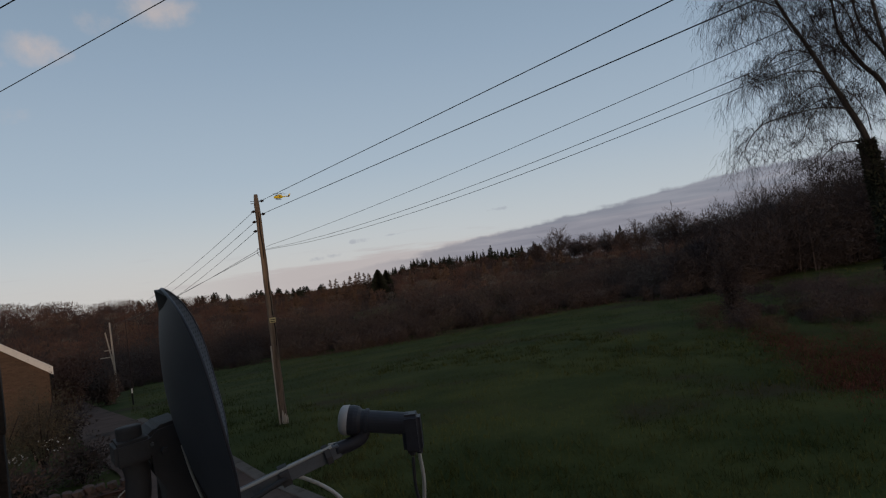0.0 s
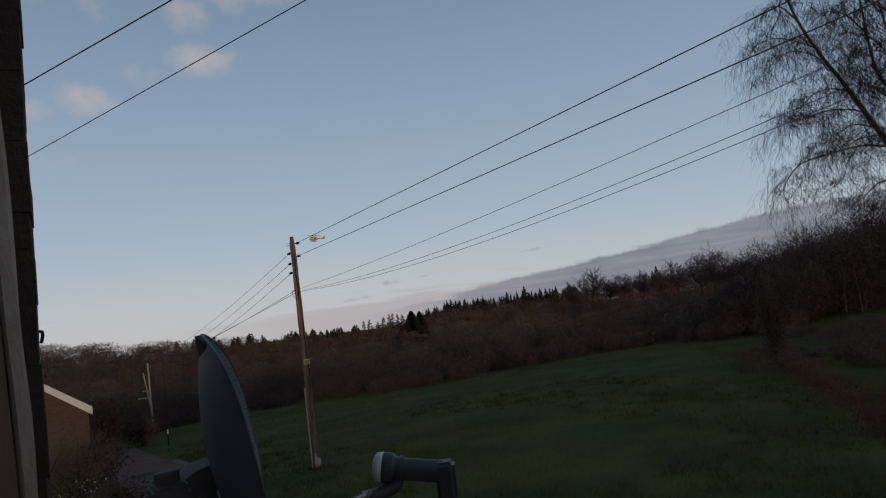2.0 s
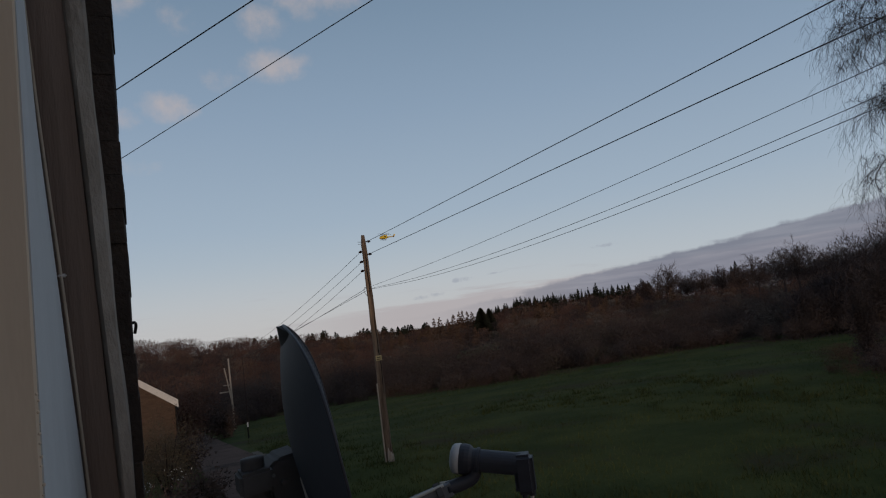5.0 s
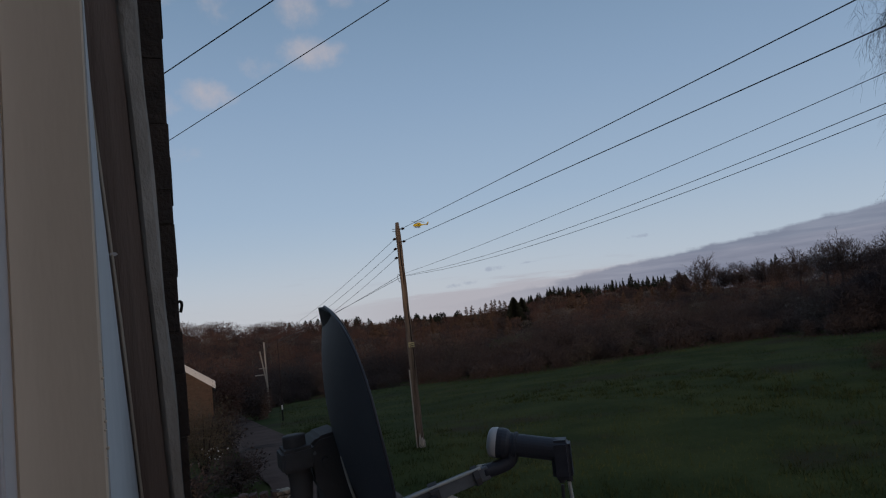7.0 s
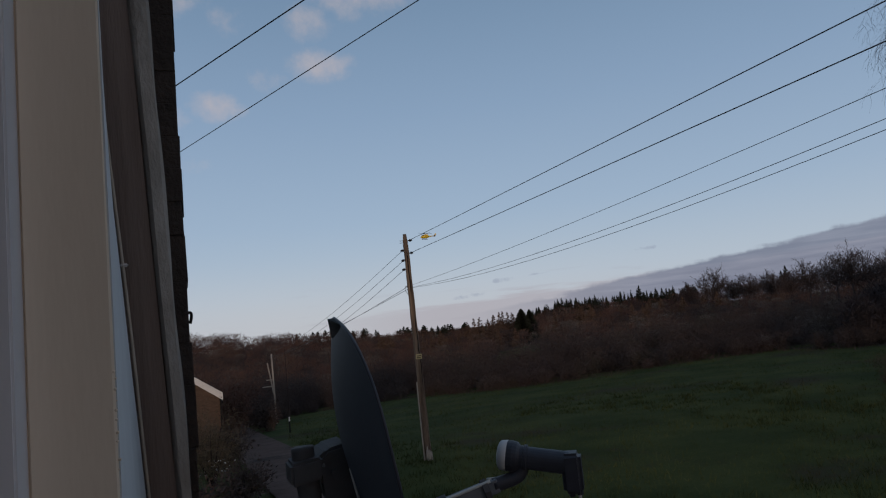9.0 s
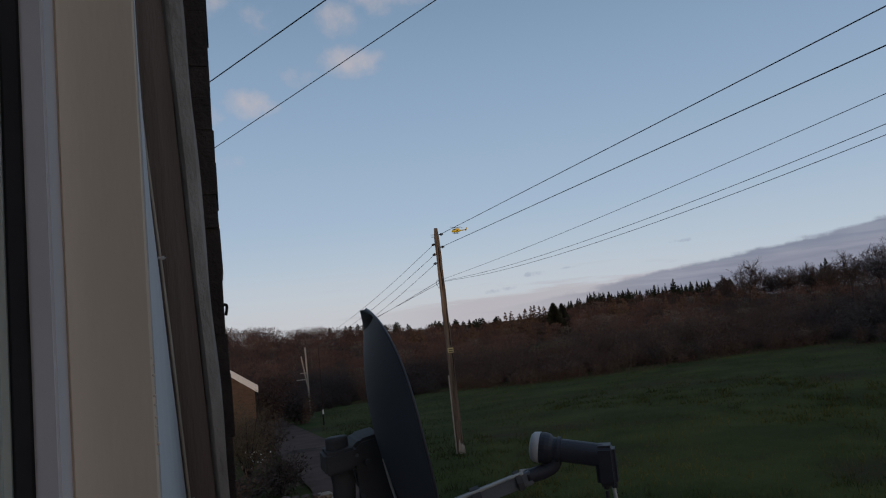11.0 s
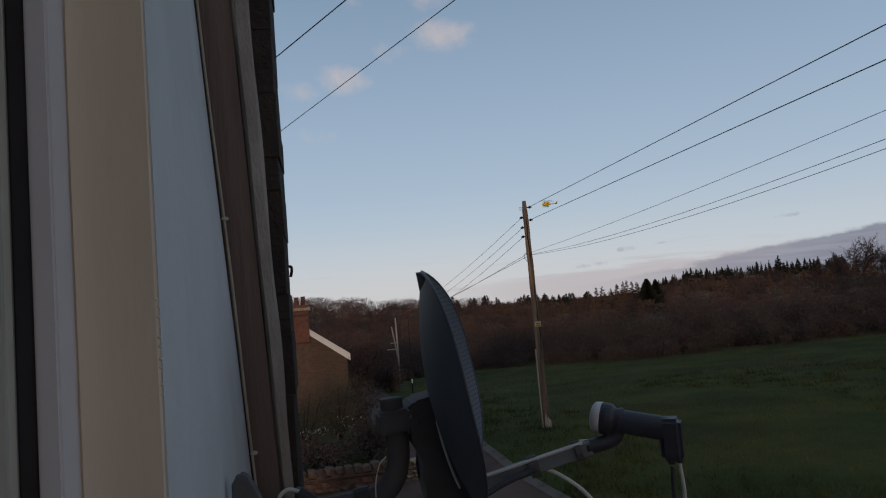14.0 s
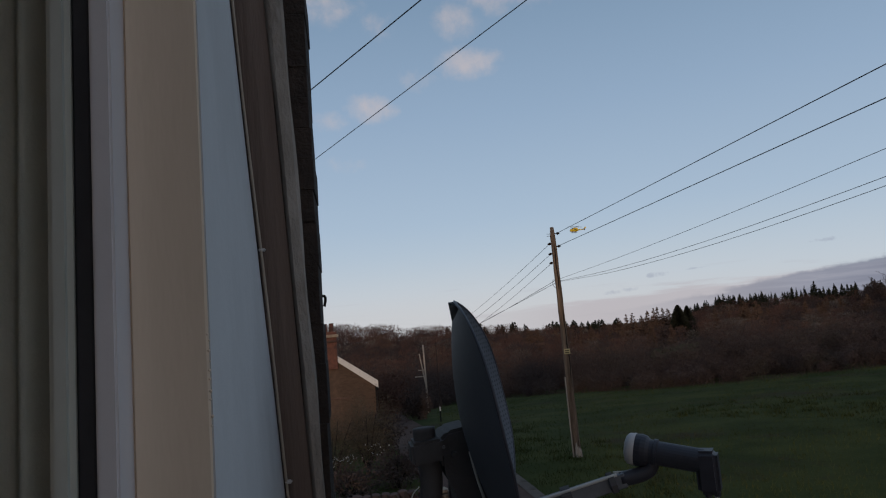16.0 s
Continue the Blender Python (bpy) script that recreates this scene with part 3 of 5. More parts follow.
def conifers():
    b = np.concatenate([rng.uniform(28.4, 34, 90), rng.uniform(34, 42, 90), rng.uniform(46, 50, 4)])
    r = rng.uniform(268, 288, len(b))
    lift = 0.20
    x, y = polar(b, r)
    h = 4.3 + r * np.tan(np.radians(np.interp(b, RIDGE_B, RIDGE_E) + lift + 0.22 * rng.normal(size=len(b)) - 0.08)) - land(x, y)
    joined("conifer_wood", conifer_mesh(b, r, h, 300, h * rng.uniform(0.20, 0.38, len(b))), M_CONIFER, "dark pointed conifers standing along the hilltop", "conifers")
    k = 46
    b = np.concatenate([rng.uniform(8, 17, 16), rng.uniform(17, 23, 30)])
    r = rng.uniform(272, 288, k)
    x, y = polar(b, r)
    h = 4.3 + r * np.tan(np.radians(np.interp(b, RIDGE_B, RIDGE_E) + rng.uniform(-0.2, 0.32, k))) - land(x, y)
    joined("pine_wood", conifer_mesh(b, r, h, 320, h * rng.uniform(0.28, 0.5, k), 0.75), M_CONIFER, "dark small pines along the hilltop", "pines")


def clutter(b, r, h, n, wide, size):
    """A tangle of short twigs filling rounded shrubs."""
    x, y = polar(b, r)
    base = np.repeat(np.stack([x, y, land(x, y)], -1), n, axis=0)
    hh, m = np.repeat(h, n), len(b) * n
    d = unit(rng.normal(size=(m, 3)))
    p = base + d * (rng.uniform(0, 1, m) ** 0.45)[:, None] * np.stack([wide * hh, wide * hh, hh * 0.5], -1) + np.stack([np.zeros(m), np.zeros(m), hh * 0.48], -1)
    p[:, 2] = np.maximum(p[:, 2], base[:, 2] - 0.05)
    return blades(p, rng.normal(size=(m, 3)) + np.array([0, 0, 0.4]), rng.uniform(0.4, 1.0, m) * size, rng.uniform(0.03, 0.08, m) * size)


def hedge():
    for k, mat, label in ((400, M_HEDGE, "overgrown leafless hedge along the bottom of the field"), (200, M_TWIG_DARK, "dark rounded bushes in the hedge below the wood"), (6, M_TWIG_PALE, "pale grey bare bushes in the hedge below the wood")):
        b = rng.uniform(-3, 58, k)
        off = rng.uniform(-1.5, 13, k)
        r = np.interp(b, HEDGE_B, HEDGE_R) + off
        h = rng.uniform(0.5, 1.15, k) * np.clip(1.2 + (off + 1.5) * 0.26, 0.9, 4.2)
        joined("field_hedge", [clutter(b, r, h, 620, 0.62, 0.55)], mat, label, "hedge")


def wood_floor():
    bs, qs = np.arange(-14, 78.1, 1.0), np.linspace(0, 1, 34)
    verts, faces, m = [], [], len(qs)
    for b in bs:
        rh = float(np.interp(b, HEDGE_B, HEDGE_R)) + 1.0 + 1.5 * noise.noise(Vector((b * 0.7, 0, 0)))
        for q in qs:
            r = rh + (RIDGE + 25 - rh) * q
            x, y = polar(b, r)
            verts.append((x, y, float(land(x, y)) + 0.16 * min(1, q * 30) - 0.05))
    for i in range(len(bs) - 1):
        for k in range(m - 1):
            p = i * m + k
            faces.append((p, p + 1, p + m + 1, p + m))
    tagged(raw("wood_floor", verts, faces, M_WOODFLOOR, smooth=True), "brown leaf litter on the wooded hillside", "woodland floor", kind="structure")


def rough_grass():
    k = 7000
    b = rng.uniform(6, 58, k)
    r = np.interp(b, HEDGE_B, HEDGE_R) + rng.normal(size=k) * 1.1 - 0.8
    x, y = polar(b, r)
    p = np.stack([x, y, land(x, y) - 0.05], -1)
    d = rng.normal(size=(k, 3)) * 0.5 + np.array([0, 0, 1.0])
    joined("rough_grass", [blades(p, d, rng.uniform(0.12, 0.40, k), rng.uniform(0.03, 0.07, k))], M_HEDGE, "rough brown dead grass along the hedge foot", "dead grass")


def clearing():
    """A small grassy opening on the hillside."""
    verts, faces, bs, rs = [], [], np.linspace(24.9, 28.9, 14), np.linspace(92, 150, 16)
    for i, b in enumerate(bs):
        for k, r in enumerate(rs):
            bb = b + 0.35 * noise.noise(Vector((i * 0.6, k * 0.5, 2)))
            x, y = polar(bb, r + 4 * noise.noise(Vector((i * 0.7, k * 0.3, 8))))
            rim = i in (0, 13) or k in (0, 15)
            verts.append((x, y, float(land(x, y)) + (-0.3 if rim else 0.35)))
    for i in range(13):
        for k in range(15):
            p = i * 16 + k
            faces.append((p, p + 1, p + 17, p + 16))
    tagged(raw("clearing", verts, faces, M_GRASS, smooth=True), "small green grassy clearing among the hillside trees", "clearing", kind="structure")


wood_floor()
clearing()
rough_grass()
woods()
larches()
conifers()
hedge()


def lone_tree(name, b, r, top_e, wide, n, mat, label, conifer=False, low=0.1):
    x, y = polar(b, r)
    z = float(land(x, y))
    h = 4.3 + r * math.tan(radians(top_e)) - z
    root = tagged(group(name, (x, y, z)), label, "tree")
    bb, rr, hh = np.array([b]), np.array([float(r)]), np.array([h])
    pieces = conifer_mesh(bb, rr, hh, n, np.array([wide]), 0.72) if conifer else [crowns(bb, rr, hh, n, wide, low, 0.8)]
    o, vs, fs = 0, [], []
    for v, f in pieces:
        vs.append(v - np.array([x, y, z])), fs.append(f + o)
        o += len(v)
    raw("crown", np.concatenate(vs), np.concatenate(fs), mat, root)
    part("trunk", tube([(0, 0, -0.3), (0, 0, h * 0.3), (0.02 * h, 0, h * 0.75)], [h * 0.03, h * 0.022, h * 0.006], 8), mat, root)


for b_, r_, e_, w_ in ((27.5, 185, 0.32, 3.3), (28.2, 195, 0.22, 2.6)):
    lone_tree("yew_tree", b_, r_, e_, w_, 8000, M_CONIFER, "dark dense evergreen standing at the edge of the wood", True)


def grass():
    k = 90000
    b = rng.uniform(7, 70, k)
    r = 9 + 60 * rng.uniform(0, 1, k) ** 1.5
    x, y = polar(b, r)
    _, right = lane_edges(y)
    keep = (x > right + 0.3) & (r < np.interp(b, HEDGE_B, HEDGE_R))
    x, y, r = x[keep], y[keep], r[keep]
    p = np.stack([x, y, land(x, y) - 0.02], -1)
    d = rng.normal(size=(len(x), 3)) * 0.45 + np.array([0, 0, 1.0])
    joined("grass", [blades(p, d, rng.uniform(0.05, 0.16, len(x)), 0.006 + r * 0.0006)], M_GRASS, "short damp winter grass covering the meadow", "grass")


def tussocks():
    """Uneven tufts scattered in drifts over the meadow."""
    k, n = 2200, 16
    b = rng.uniform(8, 70, k)
    r = 10 + 30 * rng.uniform(0, 1, k) ** 1.3
    x, y = polar(b, r)
    drift = np.array([noise.noise(Vector((a * 0.12, c * 0.12, 5.0))) for a, c in zip(x, y)])
    _, right = lane_edges(y)
    keep = (drift > -0.05) & (x > right + 0.5)
    x, y, r = np.repeat(x[keep], n), np.repeat(y[keep], n), np.repeat(r[keep], n)
    x, y = x + rng.normal(size=len(x)) * 0.16, y + rng.normal(size=len(x)) * 0.16
    p = np.stack([x, y, land(x, y) - 0.02], -1)
    d = rng.normal(size=(len(x), 3)) * 0.5 + np.array([0, 0, 1.0])
    joined("grass_tufts", [blades(p, d, rng.uniform(0.10, 0.28, len(x)), 0.008 + r * 0.0008)], M_TUFT, "coarse darker tufts scattered over the meadow", "grass")


grass()
tussocks()


# ---- branching ribbons ----
class Twigs:
    """Fine branches as narrow ribbons, split into ever smaller ones."""

    def __init__(self, seed, across, widths, kids, droop, segments, wander=0.17):
        self.r, self.v, self.f = random.Random(seed), [], []
        self.a, self.w, self.k, self.d, self.n, self.g = Vector(across), widths, kids, droop, segments, wander

    def grow(self, p, d, length, depth=0):
        r, n = self.r, self.n[depth]
        pts, q, dd = [p.copy()], p.copy(), d.normalized()
        for i in range(n):
            dd = (dd + Vector((r.gauss(0, self.g), r.gauss(0, self.g), r.gauss(0, 0.10) - self.d[depth] * (1 + i * 0.35)))).normalized()
            q = q + dd * length / n
            pts.append(q.copy())
            if depth + 1 < len(self.n):
                for _ in range(self.k[depth]):
                    side = Vector((r.gauss(0, 1), r.gauss(0, 1), r.gauss(0.1, 0.5)))
                    self.grow(q, dd * 0.7 + side.normalized() * 0.8, length * r.uniform(0.28, 0.5), depth + 1)
        o, w0 = len(self.v), self.w[depth]
        for i, c in enumerate(pts):
            ww = w0 * (1 - 0.75 * i / n) * 0.5
            self.v.append(c - self.a * ww), self.v.append(c + self.a * ww)
        for i in range(n):
            self.f.append((o + 2 * i, o + 2 * i + 1, o + 2 * i + 3, o + 2 * i + 2))


def bare_tree(b, r, top_e, seed, wide):
    """A leafless tree of forking limbs, its finest twigs as ribbons."""
    x, y = polar(b, r)
    z = float(land(x, y))
    h = 4.3 + r * math.tan(radians(top_e)) - z
    root = tagged(group("bare_tree", (x, y, z)), "leafless round-crowned tree standing above the hedge", "tree")
    px = r / 1170
    tw = Twigs(seed, (math.cos(radians(b)), -math.sin(radians(b)), 0), (0.75 * px, 0.45 * px, 0.36 * px), (2, 3), (0.01, 0.02, 0.03), (7, 5, 3), 0.09)
    part("trunk", tube([(0, 0, -0.3), (0.01 * h, 0, h * 0.25), (0, 0, h * 0.55)], [h * 0.028, h * 0.02, h * 0.012], 8), M_TWIG_DARK, root)
    for k in range(15):
        a, lean = tw.r.uniform(0, 6.283), tw.r.uniform(0.1, 1.9) * wide
        tw.grow(Vector((0, 0, h * tw.r.uniform(0.34, 0.5))), Vector((math.cos(a) * lean, math.sin(a) * lean, 1.0)), h * tw.r.uniform(0.44, 0.50) / (1 + 0.20 * lean))
    raw("branchwork", [tuple(v) for v in tw.v], tw.f, M_TWIG_DARK, root)
    n = 1100
    d = unit(rng.normal(size=(n, 3)))
    p = d * (rng.uniform(0.15, 1, n) ** 0.5)[:, None] * np.array([0.29 * wide, 0.29 * wide, 0.30]) * h + np.array([0, 0, 0.66 * h])
    v, f = blades(p, d + rng.normal(size=(n, 3)) * 0.45 + np.array([0, 0, 0.3]), h * rng.uniform(0.03, 0.07, n), px * rng.uniform(0.5, 1.0, n))
    raw("twig_crown", v, f, M_TWIG_DARK, root)


for i_, (b_, r_, e_, w_) in enumerate(((41.2, 230, 1.0, 1.0), (43.0, 200, 1.95, 0.9), (44.4, 215, 0.95, 1.0), (45.6, 205, 1.4, 1.3), (47.2, 190, 1.2, 0.9), (48.5, 180, 1.15, 1.0), (49.8, 150, 1.8, 1.0), (51.6, 125, 2.1, 1.0), (52.6, 120, 2.4, 1.2), (53.6, 118, 2.15, 1.1), (55.2, 100, 1.9, 1.0), (56.2, 95, 2.55, 1.1), (57.6, 92, 2.4, 1.0), (58.9, 90, 3.3, 1.0), (60.3, 88, 3.5, 1.0))):
    bare_tree(b_, r_, e_, 40 + i_, w_)


# ---- thicket ----
def thicket():
    k = 300
    b = 52.5 + 23.5 * rng.uniform(0, 1, k) ** 0.9
    r = np.interp(b, HEDGE_B, HEDGE_R) + rng.uniform(0, 18, k)
    x, y = polar(b, r)
    top = np.interp(b, [52, 54, 56.5, 58.0, 59.5, 61.5, 65, 76], [-1.0, 0.2, 1.2, 1.8, 2.5, 3.7, 5.3, 6.2])
    h = (4.3 + r * np.tan(np.radians(top)) - land(x, y)) * rng.uniform(0.55, 1.0, k) * 0.94
    joined("thicket", [clutter(b, r, h, 1150, 0.42, 0.95), stems(b, r, h, h * 0.015)], M_THICKET, "dense dark leafless thicket on the field boundary", "thicket")
    tw = Twigs(3, (0.47, -0.88, 0), (0.10, 0.055, 0.035), (2, 2), (-0.03, 0.0, 0.02), (7, 5, 4))
    for bb, rr, hh, zz in zip(b[::2], r[::2], h[::2], land(x, y)[::2]):
        px, py = polar(bb, rr)
        for _ in range(2):
            tw.grow(Vector((px, py, zz + hh * 0.3)), Vector((tw.r.gauss(0, 0.35), tw.r.gauss(0, 0.35), 1)), hh * tw.r.uniform(0.50, 0.66))
    tagged(raw("bare_branches", [tuple(v) for v in tw.v], tw.f, M_THICKET), "fine leafless branches rising out of the thicket", "branches", kind="stuff")
    k = 26000
    b = np.maximum(65 + rng.normal(size=k) * 4.0, 55)
    near = np.interp(b, [55.5, 58, 62, 72], [33, 25, 19, 17])
    r = near + 4.5 + rng.normal(size=k) * 2.2
    x, y = polar(b, r)
    p = np.stack([x, y, land(x, y) - 0.03], -1)
    d = rng.normal(size=(k, 3)) * np.array([0.8, 0.8, 0.15]) + np.array([0, 0, 0.7])
    joined("bracken", [blades(p, d, rng.uniform(0.07, 0.20, k), rng.uniform(0.015, 0.04, k))], M_FERN, "flattened red-brown dead bracken at the field edge", "bracken")
    k = 70
    b = rng.uniform(53.5, 72, k)
    r = np.interp(b, [53.5, 58, 62, 72], [36, 33, 31, 30]) + rng.uniform(-4, 7, k)
    joined("scrub", [clutter(b, r, rng.uniform(0.25, 0.85, k), 420, 0.9, 0.22)], M_SCRUB, "low brown tangled scrub along the field edge", "scrub")
    k = 120
    b = 56.5 + 17 * rng.uniform(0, 1, k)
    r = 31 + rng.uniform(0, 22, k)
    joined("bramble_bank", [clutter(b, r, rng.uniform(0.4, 1.2, k), 600, 0.85, 0.30)], M_TWIG_DARK, "dark tangled brambles between the field and the thicket", "brambles")


thicket()


# ---- birch ----
def birch():
    rnd = random.Random(5)
    bx, by = polar(68.2, 24.0)
    root = tagged(group("birch_tree", (bx, by, 0)), "tall leafless silver birch with drooping fine twigs", "tree")

    def at(b, e, r=24.0):
        x, y = polar(b, r)
        return Vector((x - bx, y - by, 4.3 + r * math.tan(radians(e))))

    limbs = []
    tw = Twigs(5, (0.42, -0.91, 0), (0.026, 0.0135, 0.0095), (2, 1), (0.02, 0.06, 0.12), (7, 6, 6), 0.22)
    hang = Twigs(9, (0.42, -0.91, 0), (0.010, 0.0075), (1,), (0.10, 0.13), (9, 5), 0.17)

    def limb(points, r0, r1, side_count, reach, start=0.15, drape=0):
        pts = curve_points([at(*p) for p in points], 6)
        limbs.append((pts, [r0 + (r1 - r0) * (i / (len(pts) - 1)) ** 0.8 for i in range(len(pts))]))
        for k in range(side_count + drape):
            n = side_count if k < side_count else drape
            f = start + (1 - start) * ((k % side_count if k < side_count else k - side_count) + rnd.random() * 0.9) / n
            i = min(int(f * (len(pts) - 1)), len(pts) - 2)
            a = rnd.uniform(0, 2 * math.pi)
            if k < side_count:
                tw.grow(pts[i], Vector((math.cos(a), math.sin(a), rnd.uniform(0.0, 0.6))), reach * (1.1 - 0.45 * f) * rnd.uniform(0.6, 1.2))
            else:
                hang.grow(pts[i], Vector((math.cos(a) * 0.8, math.sin(a) * 0.8, rnd.uniform(-0.2, 0.5))), rnd.uniform(0.7, 1.8))

    # leaning main stem, then the stems behind it
    limb([(68.2, -11, 24), (67.4, -2), (67.0, 2.5), (66.6, 5.6), (65.7, 8.1), (64.6, 10.8), (63.6, 13.2), (62.7, 15.1), (61.4, 18.5), (60.4, 23)], 0.156, 0.033, 37, 2.18, 0.40, 77)
    limb([(69.0, 3, 24.6), (68.2, 8.6, 24.6), (67.0, 10.7, 24.8), (66.0, 12.7, 25), (65.7, 14.3, 25), (65.6, 19, 25)], 0.098, 0.033, 27, 2.45, 0.2, 50)
    limb([(69.4, 8, 25), (68.4, 11, 25), (67.5, 12.7, 25.2), (67.0, 14.5, 25.4), (66.6, 19, 25.6)], 0.058, 0.028, 23, 2.45, 0.1, 35)
    limb([(68.9, 8, 23.4), (68.5, 11.8, 23.4), (68.2, 13.8, 23.3), (67.8, 18, 23.2)], 0.081, 0.039, 23, 2.45, 0.1, 35)
    # arching boughs
    limb([(65.6, 7.9), (63.9, 8.3, 23.8), (60.7, 8.0, 23.5), (59.5, 7.4, 23.3), (58.6, 6.1, 23.2), (58.8, 5.1, 23.2)], 0.035, 0.007, 13, 1.16, 0.25, 64)
    limb([(63.9, 8.3, 23.8), (63.1, 7.4, 23.6), (62.5, 6.1, 23.4), (60.4, 4.9, 23.3)], 0.021, 0.006, 7, 1.04, 0.2, 28)
    limb([(64.7, 10.5), (63.9, 11.0, 23.9), (62.4, 11.3, 23.6), (60.8, 11.1, 23.4), (59.6, 11.0, 23.3), (59.3, 10.4, 23.3)], 0.031, 0.007, 10, 1.16, 0.25, 70)
    limb([(63.9, 12.3), (62.9, 12.8, 24.2), (61.7, 12.7, 24.4), (60.4, 11.7, 24.5), (59.3, 11.1, 24.5)], 0.028, 0.007, 9, 1.16, 0.25, 62)
    limb([(65.2, 8.8), (64.1, 8.8, 24.3), (63.0, 8.4, 24.6), (62.0, 8.1, 24.8)], 0.025, 0.006, 10, 1.16, 0.2, 43)
    limb([(65.1, 9.4), (63.8, 9.9, 24.2), (62.7, 9.4, 24.4), (61.6, 8.9, 24.5)], 0.025, 0.006, 10, 1.16, 0.2, 45)
    limb([(62.9, 14.1), (62.3, 15.3, 23.8), (61.0, 16.1, 23.6), (59.9, 15.9, 23.5), (59.4, 15.0, 23.4), (59.6, 13.8, 23.4)], 0.025, 0.007, 10, 1.16, 0.2, 76)
    limb([(66.1, 5.4), (64.7, 5.4, 23.8), (63.4, 4.4, 23.6), (61.6, 3.7, 23.5)], 0.028, 0.007, 12, 1.29, 0.2, 38)
    limb([(66.4, 3.8), (65.3, 4.0, 23.7), (63.3, 3.1, 23.5)], 0.025, 0.007, 10, 1.16, 0.2, 26)
    limb([(62.3, 16.0), (61.1, 16.8, 23.8), (59.7, 17.4, 23.6), (58.4, 17.2, 23.5), (57.9, 16.6, 23.5)], 0.025, 0.007, 10, 1.16, 0.2, 68)
    limb([(63.6, 13.2), (64.6, 14.4, 24.2), (65.7, 14.7, 24.3), (67.0, 14.2, 24.3)], 0.021, 0.007, 9, 1.29, 0.2, 22)
    limb([(67.0, 6.0), (66.8, 7.5, 23.8), (66.1, 8.8, 23.7), (65.2, 9.6, 23.6)], 0.021, 0.007, 9, 1.29, 0.2, 19)
    limb([(66.9, 10.2, 24.7), (66.0, 11.5, 24.6), (64.5, 13.1, 24.4), (63.4, 13.7, 24.4)], 0.028, 0.009, 12, 1.29, 0.2, 30)
    # upper boughs
    limb([(61.6, 18.0), (60.6, 19.4, 23.7), (59.6, 19.6, 23.5), (58.9, 18.8, 23.4)], 0.030, 0.009, 7, 1.2, 0.2, 34)
    limb([(65.6, 16.0, 25), (64.6, 17.6, 24.8), (63.4, 18.2, 24.6), (62.4, 17.8, 24.4)], 0.034, 0.009, 10, 1.2, 0.2, 42)
    limb([(66.7, 17.0, 25.5), (65.6, 19.0, 25.2), (64.2, 19.8, 25), (63.2, 19.4, 24.8)], 0.034, 0.009, 10, 1.2, 0.2, 37)
    limb([(68.0, 15.5, 23.3), (66.8, 17.4, 23.5), (65.2, 18.6, 23.6), (64.2, 18.4, 23.7)], 0.034, 0.009, 10, 1.2, 0.2, 37)
    limb([(67.0, 12.0, 24.9), (66.4, 14.8, 24.6), (65.0, 16.2, 24.4), (63.9, 16.4, 24.3)], 0.034, 0.009, 10, 1.2, 0.2, 30)
    tw.v, tw.f = tw.v + hang.v, tw.f + [tuple(i + len(tw.v) for i in f) for f in hang.f]
    # ivy round the foot of the stem
    k = 5200
    t, th = rng.uniform(0, 1, k), rng.uniform(0, 2 * np.pi, k)
    lo, hi = at(67.9, -8), at(66.6, 5.4)
    p = np.array(lo)[None] * (1 - t)[:, None] + np.array(hi)[None] * t[:, None] + np.stack([np.cos(th), np.sin(th), np.zeros(k)], -1) * (0.36 - 0.16 * t)[:, None]
    v, f = blades(p, rng.normal(size=(k, 3)), rng.uniform(0.08, 0.2, k), rng.uniform(0.05, 0.11, k))
    raw("ivy", v, f, M_CONIFER, root, "dark ivy round the stem")
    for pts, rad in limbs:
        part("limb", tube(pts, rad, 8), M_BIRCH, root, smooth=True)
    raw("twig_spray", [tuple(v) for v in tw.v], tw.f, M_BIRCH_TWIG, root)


birch()


# ---- telegraph poles and wires ----
def insulator(parent, p, d):
    p, d = Vector(p), Vector(d).normalized()
    return part("insulator", tube([p, p + d * 0.05, p + d * 0.06, p + d * 0.10, p + d * 0.11, p + d * 0.15], [0.018, 0.018, 0.045, 0.045, 0.03, 0.03], 8), M_INSUL, parent)


